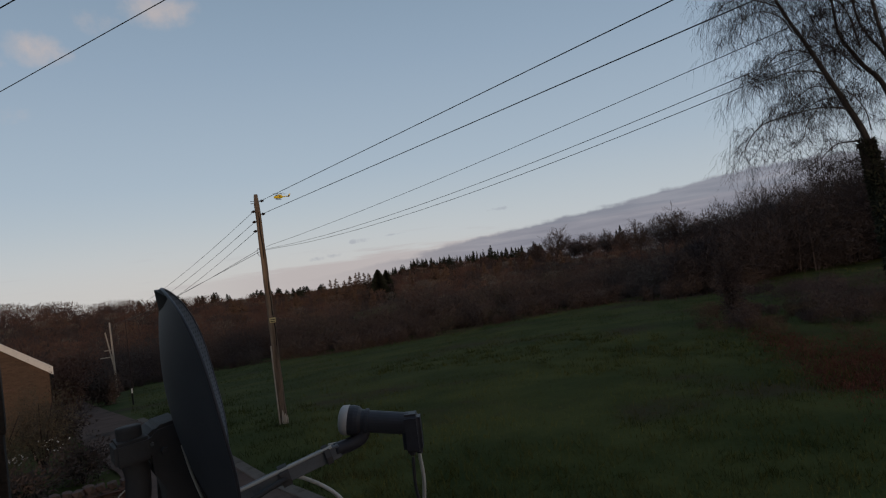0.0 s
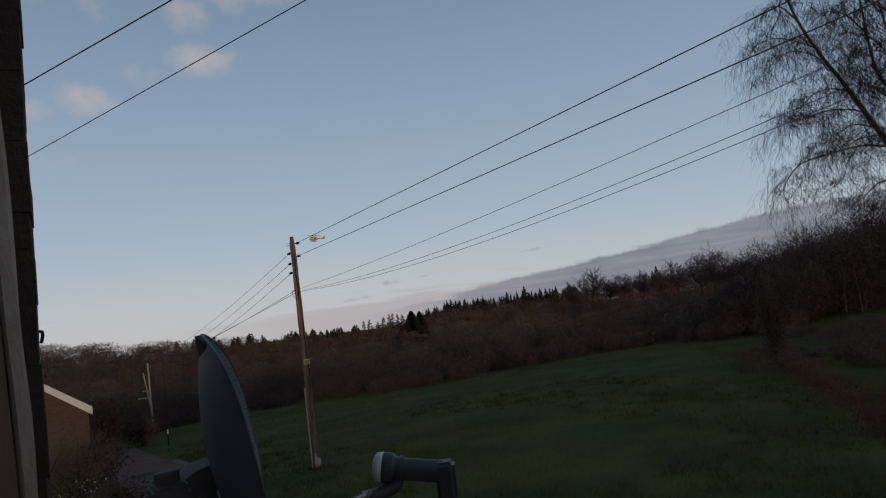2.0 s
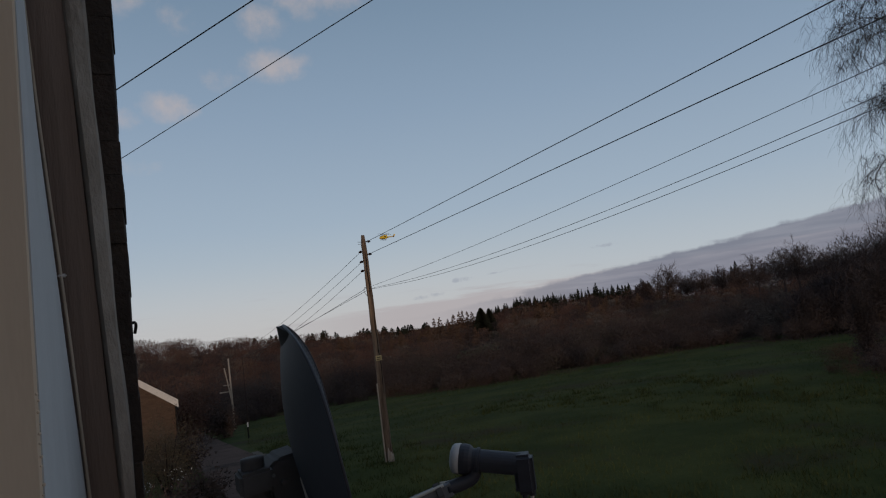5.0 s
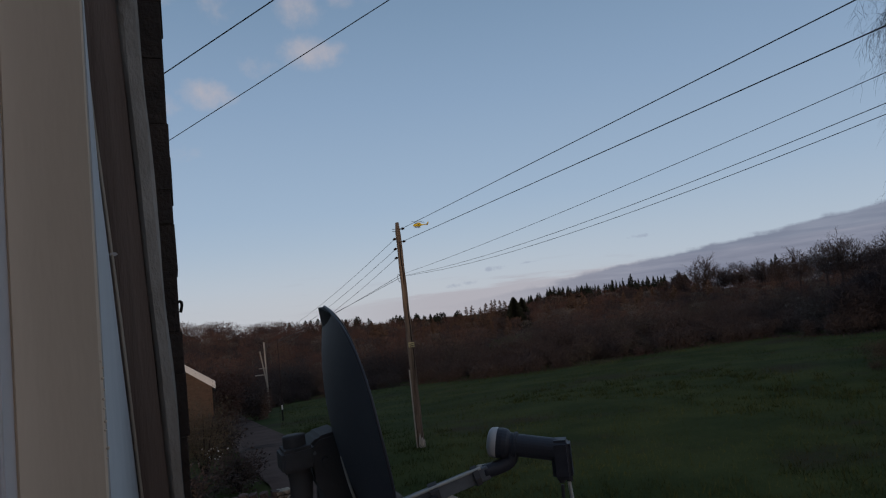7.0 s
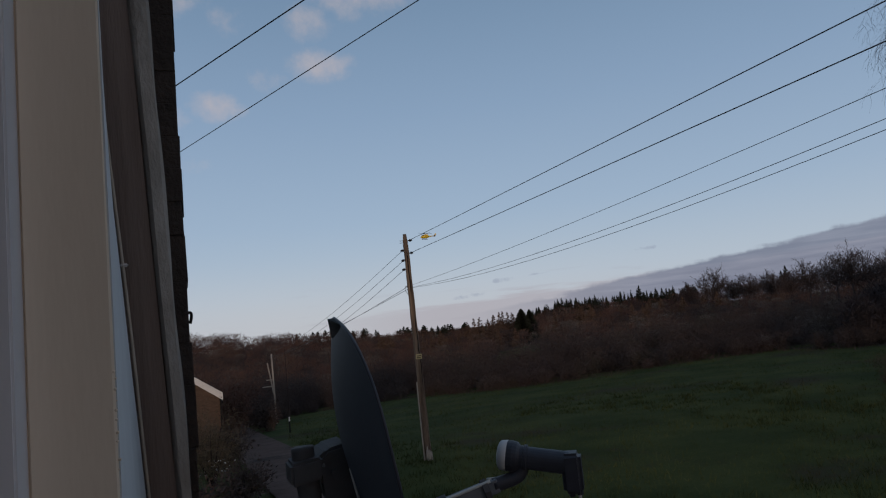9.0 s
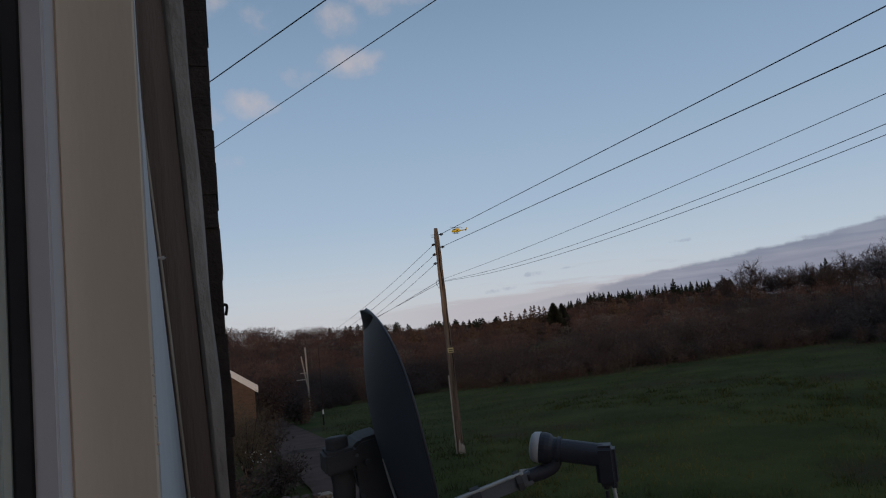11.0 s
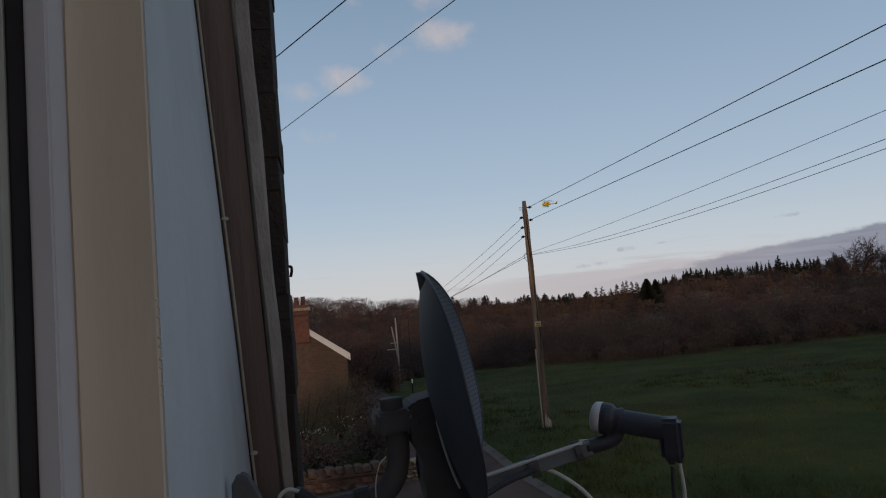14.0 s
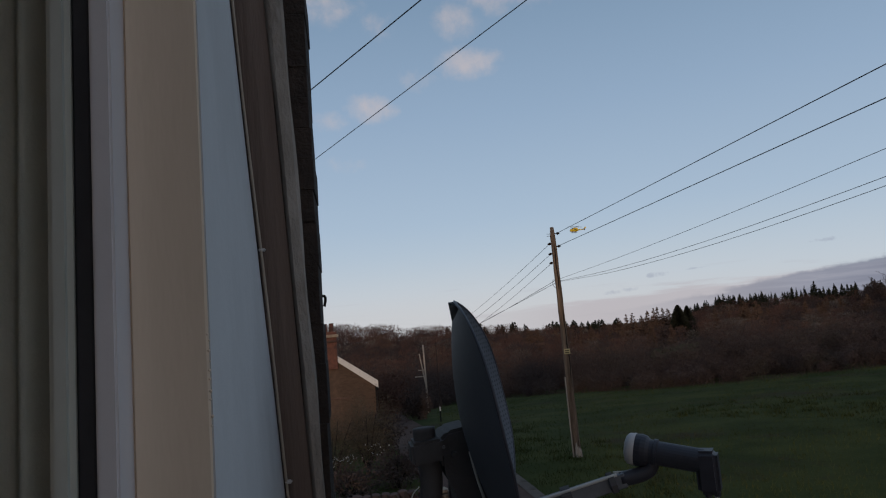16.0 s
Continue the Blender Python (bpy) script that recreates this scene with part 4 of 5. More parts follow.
def main_pole():
    bx, by, tx, ty, tz = 7.09, 21.004, 7.0, 21.02, 7.27
    root = tagged(group("telegraph_pole", (bx, by, 0)), "weathered wooden telegraph pole with splintered foot on the grass", "telegraph pole")
    dx, dy = tx - bx, ty - by
    n = 22
    bm = tube([(dx * i / n + 0.006 * math.sin(i * 1.7), dy * i / n, -0.3 + (tz + 0.3) * i / n) for i in range(n + 1)], [0.118 - 0.032 * i / n for i in range(n)] + [0.058], 14)
    part("pole", bm, M_POLE, root, smooth=True)
    # drying crack down the front, and pale broken wood at the foot
    for z0, z1, off in ((3.55, 2.35, 0.045), (3.3, 4.6, 0.02), (5.2, 6.7, -0.02)):
        pts = [(dx * z / tz + off + 0.012 * math.sin(z * 7), -0.095 + 0.0036 * z, z) for z in np.linspace(z0, z1, 8)]
        part("crack", tube(pts, [0.004] + [0.018] * 6 + [0.004], 5), M_CRACK, root)
    for a, z1, ww in ((-0.07, 0.42, 0.05), (0.0, 0.30, 0.06), (0.06, 0.24, 0.04)):
        part("splinter", tube([(a, -0.135, -0.15), (a + 0.005, -0.14, z1 * 0.6), (a + 0.012, -0.128, z1)], [ww, ww * 0.8, 0.008], 6), M_POLE_PALE, root, "pale splintered wood")
    part("cable_guard", tube([(-0.15, -0.03, -0.1), (-0.15 + dx * 0.15, -0.03, 1.2), (-0.14 + dx * 0.33, -0.03, 2.45)], 0.022, 8), M_POLE_PALE, root, "pale conduit strip")
    plate = part("danger_plate", box(-0.11 + dx * 0.45, 0.09 + dx * 0.45, -0.135, -0.125, 3.17, 3.33, 0.004), M_PLATE, root, "small faded yellow plate")
    for k in range(2):
        part("printed_bar", box(-0.08 + dx * 0.45, 0.06 + dx * 0.45, -0.1385, -0.1355, 3.20 + 0.06 * k, 3.225 + 0.06 * k), M_CRACK, plate)
    for z in (7.05, 6.63):
        insulator(root, (dx + 0.08, dy, z), (1, -0.3, 0.05))
    for z in (7.05, 6.98):
        part("bolt", tube([(dx - 0.08, 0, z), (dx - 0.20, 0, z)], 0.008, 6), M_BLACK, root)
    for z in (6.75, 6.42, 6.12):
        insulator(root, (dx - 0.05, dy + 0.07, z), (-0.5, 1, -0.1))
    part("cable_hook", tube(curve_points([(-0.10, 0.0, 5.48), (-0.22, 0, 5.55), (-0.25, 0, 5.42), (-0.16, 0, 5.28), (-0.12, 0, 5.40)], 5), 0.008, 6), M_BLACK, root)


def far_pole():
    x, y = 6.695, 59.604
    z = float(land(x, y))
    root = tagged(group("telegraph_pole", (x, y, z)), "slim grey telegraph pole with a raking stay beside the lane", "telegraph pole")
    top = 3.0 - z
    part("pole", tube([(0, 0, -0.2), (0, 0, top * 0.5), (-0.03, 0, top)], [0.085, 0.075, 0.065], 10), M_POLE_PALE, root, smooth=True)
    part("strut", tube([(-0.42, 0, top - 0.75), (-0.06, -0.1, top - 3.4)], [0.055, 0.06], 8), M_POLE_PALE, root)
    for k, h in enumerate((2.75, 2.2)):
        part("crossarm", box(-0.95 + 0.35 * k, 0.06, -0.05, 0.05, top - h - 0.045, top - h + 0.045, 0.01), M_POLE_PALE, root)


def marker_post():
    x, y = 5.85, 44.6
    z = float(land(x, y))
    root = tagged(group("marker_post", (x, y, z)), "thin dark post with a white reflector beside the lane", "post")
    part("post", tube([(0, 0, -0.1), (0, 0, 1.05)], [0.05, 0.045], 8), M_CRACK, root)
    part("reflector", box(-0.045, 0.045, -0.06, -0.045, 0.72, 1.0, 0.005), M_BOARD_WHITE, root, "white reflector")


def stake():
    x, y = polar(12.2, 58)
    z = float(land(x, y))
    root = tagged(group("fence_stake", (x, y, z)), "pale weathered stake standing by the hedge", "post")
    part("stake", tube([(0, 0, -0.2), (0.03, 0, 2.2)], [0.07, 0.05], 8), M_POLE_PALE, root)


def dark_pole():
    x, y = polar(7.3, 68)
    z = float(land(x, y))
    root = tagged(group("wooden_pole", (x, y, z)), "thin dark brown wooden pole standing against the wood", "pole")
    part("pole", tube([(0, 0, -0.2), (0, 0, 4.3 + 68 * math.tan(radians(-0.96)) - z)], [0.05, 0.035], 8), M_SEAM, root)


main_pole()
far_pole()
dark_pole()
marker_post()
stake()


def wire(points, radius, label, n=6):
    ob = part("overhead_wire", tube(curve_points(points, n), radius, 6), M_WIRE)
    tagged(ob, label, "wire", group="overhead wires")


EYE = 4.3
SERVICE = (((0.211, 2.38, 5.081), (0.55, 1.904, 5.157)), ((0.085, 3.912, 5.218), (0.905, 2.35, 5.338)))
for z0, a, c, rad in ((2.75, 0.0035, 0.0, 0.0078), (2.33, 0.0045, 0.0, 0.0078)):
    wire([(7.12 - 0.004 * s, 20.95 - s, EYE + z0 + a * s + c * s * s) for s in (0, 4, 8, 12, 16, 20, 26, 34, 40)], rad, "thick black power line running from the pole overhead")
for z0, a, c in ((1.27, 0.021, 0.00128), (1.20, -0.0262, 0.0033), (1.18, -0.0399, 0.0038)):
    wire([(7.08, 20.95 - s, EYE + z0 + a * s + c * s * s) for s in (0, 4, 8, 12, 16, 20, 26, 32)], 0.0042, "thin black telephone line running from the pole")
for z0, a, c in ((2.50, -0.1426, 0.00124), (2.16, -0.148, 0.00135), (1.86, -0.158, 0.00155), (1.24, -0.10, 0.0007), (1.16, -0.085, 0.0002)):
    wire([(6.98 - 0.0075 * s, 21.1 + s, EYE + z0 + a * s + c * s * s) for s in (0, 6, 12, 18, 24, 30, 38.4)], 0.007, "thin black line running down to the next pole")


for lo, hi in SERVICE:
    p, q = Vector(lo), Vector(hi)
    wire([p + (p - q) * 0.8, p, (p + q) / 2, q, q + (q - p) * 0.8], 0.0019, "black service line passing over the yard", 3)


# ---- neighbouring house, garden wall and shrubs ----
def neighbour():
    x1, y0, apex_x, apex_z, eave_z = 1.55, 38.0, -1.05, 3.55, 1.72
    x0 = 2 * apex_x - x1
    g0 = float(land(0, 40)) - 0.4
    root = tagged(group("brick_cottage", (apex_x, y0, g0)), "small orange brick cottage with slate roof and white bargeboards", "house")

    def put(name, bm, mat, parent=root, label=""):
        bmesh.ops.translate(bm, verts=bm.verts, vec=(-apex_x, -y0, -g0))
        return part(name, bm, mat, parent, label)

    put("gable_wall", prism([(x0, g0), (x1, g0), (x1, eave_z - 0.1), (apex_x, apex_z - 0.12), (x0, eave_z - 0.1)], y0, y0 + 0.32), M_BRICK)
    put("wall", prism([(x0, g0), (x1 - 0.02, g0), (x1 - 0.02, eave_z - 0.5), (apex_x, apex_z - 0.5), (x0, eave_z - 0.5)], y0 + 0.322, y0 + 8.0), M_BRICK)
    for s in (-1, 1):
        ex = x1 + 0.12 if s > 0 else x0 - 0.12
        ez = eave_z - 0.08
        put("roof", prism([(apex_x, apex_z - 0.34), (apex_x, apex_z - 0.46), (ex, ez - 0.50), (ex, ez - 0.38)], y0 + 0.325, y0 + 8.2), M_SLATE)
        put("bargeboard", prism([(apex_x, apex_z + 0.13), (apex_x, apex_z - 0.20), (ex, ez - 0.30), (ex, ez + 0.10)], y0 - 0.10, y0 - 0.014), M_BOARD_WHITE, label="white painted bargeboard")
    chim = put("chimney", box(-1.30, -0.46, y0 - 0.16, y0 + 0.72, 2.55, 4.62, 0.02), M_CHIM, label="red brick chimney")
    put("chimney_band", box(-1.37, -0.39, y0 - 0.23, y0 + 0.79, 4.02, 4.14, 0.02), M_STONE, chim)
    put("chimney_band", box(-1.40, -0.36, y0 - 0.26, y0 + 0.82, 4.30, 4.46, 0.02), M_PIER, chim, "pale stone band")
    put("chimney_pot", tube([(-0.72, y0 + 0.47, 4.6), (-0.72, y0 + 0.47, 5.02), (-0.72, y0 + 0.47, 5.09)], [0.15, 0.12, 0.15], 12), M_CHIM, chim)
    put("chimney_pot", tube([(-1.08, y0 + 0.47, 4.6), (-1.08, y0 + 0.47, 5.0), (-1.08, y0 + 0.47, 5.07)], [0.15, 0.12, 0.15], 12), M_CHIM, chim)
    put("downpipe", tube([(x1 - 0.02, y0 - 0.08, g0), (x1 - 0.02, y0 - 0.08, eave_z - 0.3)], 0.045, 8), M_CRACK)
    put("downpipe", tube([(-1.55, y0 - 0.06, 0.4), (-1.55, y0 - 0.06, 4.2)], 0.04, 8), M_BOARD_WHITE, label="white plastic pipe")
    put("string_course", box(-2.4, 0.05, y0 - 0.05, y0 - 0.014, 0.90, 1.0, 0.01), M_STONE)
    # courses of brick on the gable
    bm = box(-0.107, 0.107, -0.012, 0.03, -0.032, 0.032)
    me = bpy.data.meshes.new("brick")
    bm.to_mesh(me)
    bm.free()
    me.materials.append(M_BRICK)
    count = 0
    for row in range(46):
        z = apex_z - 0.35 - row * 0.075
        half = (apex_z - 0.3 - z) * (x1 - apex_x) / (apex_z - eave_z)
        for k in range(14):
            x = -0.30 + k * 0.225 + (0.112 if row % 2 else 0)
            if x > min(apex_x + half, x1) - 0.12 or count > 290:
                continue
            count += 1
            ob = new("brick", me)
            ob.parent = root
            ob.location = (x - apex_x, random.uniform(-0.008, 0.004), z - g0)


neighbour()


def stone_mesh(seed, sx, sy, sz):
    r = random.Random(seed)
    bm = bmesh.new()
    bmesh.ops.create_icosphere(bm, subdivisions=1, radius=0.5)
    for v in bm.verts:
        c = v.co
        v.co = Vector((max(-0.42, min(0.42, c.x * 1.25)) * sx, max(-0.42, min(0.42, c.y * 1.25)) * sy, max(-0.42, min(0.42, c.z * 1.25)) * sz)) * r.uniform(0.88, 1.1)
    me = bpy.data.meshes.new("stone")
    bm.to_mesh(me)
    bm.free()
    me.materials.append(M_STONE)
    return me


def garden_wall():
    root = tagged(group("garden_wall", (0, 16.6, 0)), "low rough stone garden wall with uneven coping beside the lane", "wall", kind="structure")
    kinds = [stone_mesh(i, random.uniform(0.28, 0.46), 0.34, 0.19) for i in range(7)]
    caps = [stone_mesh(20 + i, random.uniform(0.2, 0.3), 0.34, random.uniform(0.2, 0.28)) for i in range(5)]
    pier = stone_mesh(60, 0.26, 0.42, 0.13)
    pier.materials[0] = M_PIER
    part("core", box(-3.4, 2.0, -0.08, 0.08, -0.2, 0.34), M_STONE, root)
    for row in range(3):
        x = -3.4 + 0.12 * row
        while x < 2.0:
            ob = new("stone", random.choice(kinds))
            ob.parent, ob.location, ob.rotation_euler = root, (x, random.uniform(-0.03, 0.02), 0.06 + row * 0.15), (0, random.uniform(-0.06, 0.06), random.uniform(-0.1, 0.1))
            x += random.uniform(0.30, 0.36)
    part("ledge", box(-3.4, 1.95, -0.19, -0.08, 0.335, 0.370, 0.01), M_STONE, root, "thin ledge of stone")
    for row in range(5):
        for k in range(2):
            ob = new("pier_stone", pier)
            ob.parent, ob.location, ob.rotation_euler = root, (2.04 + 0.20 * k + (0.04 if row % 2 else 0), random.uniform(-0.02, 0.02), 0.05 + row * 0.105), (0, random.uniform(-0.04, 0.04), random.uniform(-0.08, 0.08))
    x = -3.4
    while x < 2.0:
        ob = new("coping_stone", random.choice(caps))
        ob.parent, ob.location, ob.rotation_euler = root, (x, random.uniform(-0.03, 0.02), 0.47 + random.uniform(-0.02, 0.03)), (0, random.uniform(-0.3, 0.3), random.uniform(-0.2, 0.2))
        x += random.uniform(0.19, 0.26)


garden_wall()


def shrub(x, y, h, wide, n, mat, label, speck=0, leaf=0.05):
    z = float(land(x, y))
    root = tagged(group("garden_shrub", (x, y, z)), label, "shrub")
    for k in range(9):
        a, l = random.uniform(0, 6.28), random.uniform(0.5, 0.9)
        part("stem", tube([(0, 0, -0.05), (math.cos(a) * wide * 0.25, math.sin(a) * wide * 0.25, h * l * 0.5), (math.cos(a) * wide * 0.6, math.sin(a) * wide * 0.6, h * l)], [0.03, 0.018, 0.006], 5), M_BIRCH_TWIG, root)
    d = rng.normal(size=(n, 3))
    lump = 1 + 0.35 * np.sin(np.arctan2(d[:, 1], d[:, 0]) * 3 + d[:, 2]) + 0.2 * rng.normal(size=n)
    p = unit(d) * (rng.uniform(0.1, 1, n) ** 0.4 * lump)[:, None] * np.array([wide, wide, h * 0.48]) + np.array([0, 0, h * 0.5])
    p[:, 2] = np.maximum(p[:, 2], 0.02)
    v, f = blades(p, d + rng.normal(size=(n, 3)) + np.array([0, 0, 0.5]), rng.uniform(0.6, 2.4, n) * leaf, rng.uniform(0.4, 1.0, n) * leaf)
    raw("foliage", v, f, mat, root)
    if speck:
        d = np.stack([rng.normal(size=speck) * 0.45 + 0.25, -np.abs(rng.normal(size=speck)) - 0.8, rng.normal(size=speck) * 0.12 - 0.15], -1)
        p = unit(d) * np.array([wide, wide, h * 0.5]) * rng.uniform(0.85, 1.05, speck)[:, None] + np.array([0, 0, h * 0.42])
        v, f = blades(p, rng.normal(size=(speck, 3)), rng.uniform(0.03, 0.08, speck), rng.uniform(0.02, 0.04, speck))
        raw("pale_leaves", v, f, M_SPECK, root, "pale silvery leaves")


shrub(-0.5, 21.5, 2.1, 1.2, 15000, M_SHRUB, "tangled dark garden shrub with a few silvery leaves", 90, 0.03)
shrub(0.6, 22.2, 2.4, 0.9, 12000, M_SHRUB, "loose dark evergreen garden shrub behind the wall", 22, 0.03)
shrub(1.35, 19.5, 1.0, 0.65, 2600, M_HEDGE, "low reddish brown garden bush behind the wall", 0, 0.06)
shrub(0.0, 18.4, 0.9, 0.9, 2600, M_HEDGE, "low reddish brown garden bush behind the wall", 0, 0.06)
shrub(-1.6, 19.4, 1.4, 1.0, 2600, M_SHRUB, "low dark garden shrub behind the stone wall")
shrub(1.2, 27.0, 1.6, 0.9, 2600, M_HEDGE, "brown twiggy bush beside the lane", 0, 0.08)
shrub(5.1, 57.0, 2.2, 1.2, 4200, M_HEDGE, "brown bare bush beside the slim pole", 0, 0.12)
shrub(4.95, 50.0, 1.7, 0.8, 2600, M_HEDGE, "brown bare bush beside the lane", 0, 0.10)
shrub(2.4, 50.0, 3.0, 1.5, 5200, M_TWIG, "brown bare bush at the bend of the lane", 0, 0.12)
shrub(3.9, 66.0, 4.2, 2.2, 5200, M_TWIG, "brown bare bush at the foot of the lane", 0, 0.15)
shrub(0.4, 56.0, 4.2, 2.4, 5200, M_TWIG, "brown bare bush behind the cottage", 0, 0.14)


shrub(*polar(56.2, 34.5), 3.6, 0.5, 9000, M_THICKET, "tall narrow dark bush at the field edge", 0, 0.055)


def pale_stones():
    for b, e, size in ((36.4, -5.05, 0.5), (27.2, -5.75, 0.4), (31.0, -5.6, 0.35), (31.3, -5.62, 0.25), (47.0, -4.6, 0.5)):
        r = 4.6 / math.tan(radians(-e))
        for _ in range(6):
            x, y = polar(b, r)
            r = (4.3 - float(land(x, y))) / math.tan(radians(-e))
        x, y = polar(b, r)
        me = stone_mesh(int(b * 10), size, size * 0.7, size * 0.6)
        me.materials[0] = M_LITTER
        ob = new("pale_stone", me)
        ob.location = (x, y, float(land(x, y)) + size * 0.15)
        tagged(ob, "pale stone lying in the grass by the hedge", "stone")


pale_stones()


# ---- the house at the window ----
def house_side():
    # plain body of the house, with the window opening through its wall
    def wall(name, *b):
        tagged(part(name, box(*b), M_DARKWALL), "plain stone side wall of the house", "wall", kind="structure")

    wall("wall_below", -0.34, 0.03, -4.0, 0.80, -0.1, 3.55)
    wall("wall_above", -0.34, 0.03, -4.0, 0.80, 5.15, 5.75)
    wall("wall_near", -0.34, 0.03, -4.0, -0.55, 3.55, 5.15)
    wall("wall_inner", -4.4, -4.1, -4.0, 1.60, -0.1, 5.75)
    wall("wall_back", -4.1, -0.34, -4.3, -4.0, -0.1, 5.75)
    wall("wall_far", -4.1, -0.34, 1.60, 1.80, -0.1, 5.75)
    tagged(part("floor", box(-4.1, -0.34, -4.0, 1.60, 2.65, 2.80), M_TIMBER), "brown boarded upstairs floor", "floor", kind="structure")
    tagged(part("ceiling", box(-4.1, -0.34, -4.0, 1.60, 5.20, 5.30), M_RENDER), "plain white upstairs ceiling", "ceiling", kind="structure")
    tagged(part("roof", prism([(-4.5, 5.75), (0.10, 5.75), (0.10, 5.85), (-2.2, 7.6), (-4.5, 5.85)], -4.4, 1.82), M_SLATE), "plain slate roof of the house", "roof", kind="structure")
    tagged(part("window_sill", box(-0.34, 0.10, -0.55, 0.80, 3.50, 3.55, 0.008), M_UPVC), "white window sill", "sill", kind="structure")
    # white rendered wall, from the window to the corner
    bm = bmesh.new()
    ny, nz_ = 14, 26
    front = []
    for i in range(nz_ + 1):
        z = -0.1 + 5.85 * i / nz_
        lz = min(max(z, 3.6), 5.4) - 4.35
        row = []
        for k in range(ny + 1):
            f = k / ny
            xb = 0.150 * (1 - f) + (0.098 - 0.062 * lz) * f
            row.append(bm.verts.new((xb + 0.0025 * noise.noise(Vector((f * 4, z * 2.5, 4))), 0.843 + (1.590 - 0.843) * f, z)))
        row.append(bm.verts.new((-0.34, 1.590, z)))
        row.append(bm.verts.new((-0.34, 0.843, z)))
        front.append(row)
    n = len(front[0])
    for a, b in zip(front, front[1:]):
        for k in range(n):
            bm.faces.new((a[k], a[(k + 1) % n], b[(k + 1) % n], b[k]))
    bm.faces.new(front[0][::-1]), bm.faces.new(front[-1])
    tagged(part("wall_white", bm, M_RENDER), "white painted render, slightly uneven, beside the window", "wall", kind="structure")


house_side()


def window():
    root = tagged(group("window_1", (0.09, 0.82, 4.3)), "white plastic window frame with a black gasket, seen from outside", "window", kind="structure")

    def put(name, bm, mat, label=""):
        bmesh.ops.translate(bm, verts=bm.verts, vec=(-0.09, -0.82, -4.3))
        return part(name, bm, mat, root, label)

    put("frame_stile", box(0.0855, 0.0992, 0.806, 0.90, 3.55, 5.15, 0.0015, 2), M_UPVC)
    put("gasket", box(0.0732, 0.0853, 0.8090, 0.90, 3.55, 5.15, 0.002), M_RUBBER, "black rubber gasket")
    # bead in the uPVC colour that has shade painted in
    put("inner_bead", box(0.0575, 0.0730, 0.805, 0.90, 3.55, 5.15, 0.004, 2), M_UPVC_SHADED)
    tagged(part("trim_cream", slab([(0.0998, 0.836, 0), (0.1010, 0.834, 0), (0.1480, 0.8398, 0), (0.1492, 0.8412, 0)], 0.842, 3.5, 5.2, 40, 0.0006), M_CREAM), "cream painted board along the window reveal", "trim", kind="structure")
    # hardened sealant beads at the edge of the board
    seal = tagged(group("sealant_bead", (0.151, 0.841, 4.25)), "rough white sealant along the board edge", "sealant", kind="structure")
    for k in range(11):
        bm = bmesh.new()
        bmesh.ops.create_icosphere(bm, subdivisions=1, radius=random.uniform(0.0006, 0.0013))
        bmesh.ops.translate(bm, verts=bm.verts, vec=(random.uniform(-0.0025, -0.0008), 0.0, -0.022 + k * 0.0072 + random.uniform(-0.003, 0.003)))
        part("lump", bm, M_CREAM, seal)


window()


def curtain():
    bm, rows = bmesh.new(), []
    xs = np.linspace(-0.33, 0.0570, 160)
    for z in (3.56, 4.3, 5.14):
        rows.append([bm.verts.new((x, 0.828 + 0.008 * math.sin(x * 275 + 0.7) + 0.004 * math.sin(x * 118 + 1), z)) for x in xs])
    for a, b in zip(rows, rows[1:]):
        for k in range(len(xs) - 1):
            bm.faces.new((a[k], a[k + 1], b[k + 1], b[k]))
    bmesh.ops.solidify(bm, geom=bm.faces[:], thickness=0.003)
    tagged(part("curtain", bm, M_CURTAIN, smooth=True), "grey-green curtain hanging in soft folds beside the frame", "curtain")


curtain()


def corner():
    tagged(part("trim_timber", slab([(0.100, 1.615, -0.062), (0.128, 1.612, -0.052), (0.1515, 1.614, -0.043)], 1.66, -0.1, 5.74, 60, 0.0008), M_TIMBER), "brown stained timber board at the house corner", "trim", kind="structure")
    tagged(part("trim_joint", slab([(0.149, 1.622, -0.043), (0.162, 1.622, -0.043)], 1.66, -0.1, 5.74, 20), M_CRACK), "dark open joint beside the timber", "trim", kind="structure")
    tagged(part("trim_batten", slab([(0.1580, 1.602, -0.043), (0.1600, 1.598, -0.040), (0.1770, 1.599, -0.032), (0.1795, 1.606, -0.030)], 1.66, -0.1, 5.74, 220, 0.0034), M_STRIP), "weathered pale batten along the house corner", "trim", kind="structure")
    root = tagged(group("wall_corner", (0.15, 1.72, 0)), "dark rough stone corner of the house in uneven courses", "wall", kind="structure")
    z, i = 2.6, 0
    r = random.Random(11)
    while z < 5.7:
        h = r.choice((0.062, 0.075, 0.085, 0.11))
        x1 = 0.1985 + r.uniform(-0.0015, 0.0015) + (0.004 if i % 5 == 3 else 0)
        bm = box(-0.19, x1 - 0.15, -0.094 + r.uniform(-0.003, 0.003), 0.075 + r.uniform(-0.01, 0.005), z + 0.0001, z + h - 0.0001, 0.0012, 1)
        for v in bm.verts:
            v.co.x += 0.0025 * noise.noise(Vector((v.co.z * 40, v.co.y * 40, i)))
        part("stone", bm, M_QUOIN, root)
        z += h
        i += 1
    part("core", box(-0.19, 0.04, -0.09, 0.07, -0.1, 5.74), M_QUOIN, root)
    # small iron hook on the corner
    part("iron_hook", tube(curve_points([(0.04, 0.06, 4.368), (0.051, 0.06, 4.370), (0.053, 0.06, 4.362), (0.050, 0.06, 4.348)], 4), 0.003, 6), M_CRACK, root)


corner()


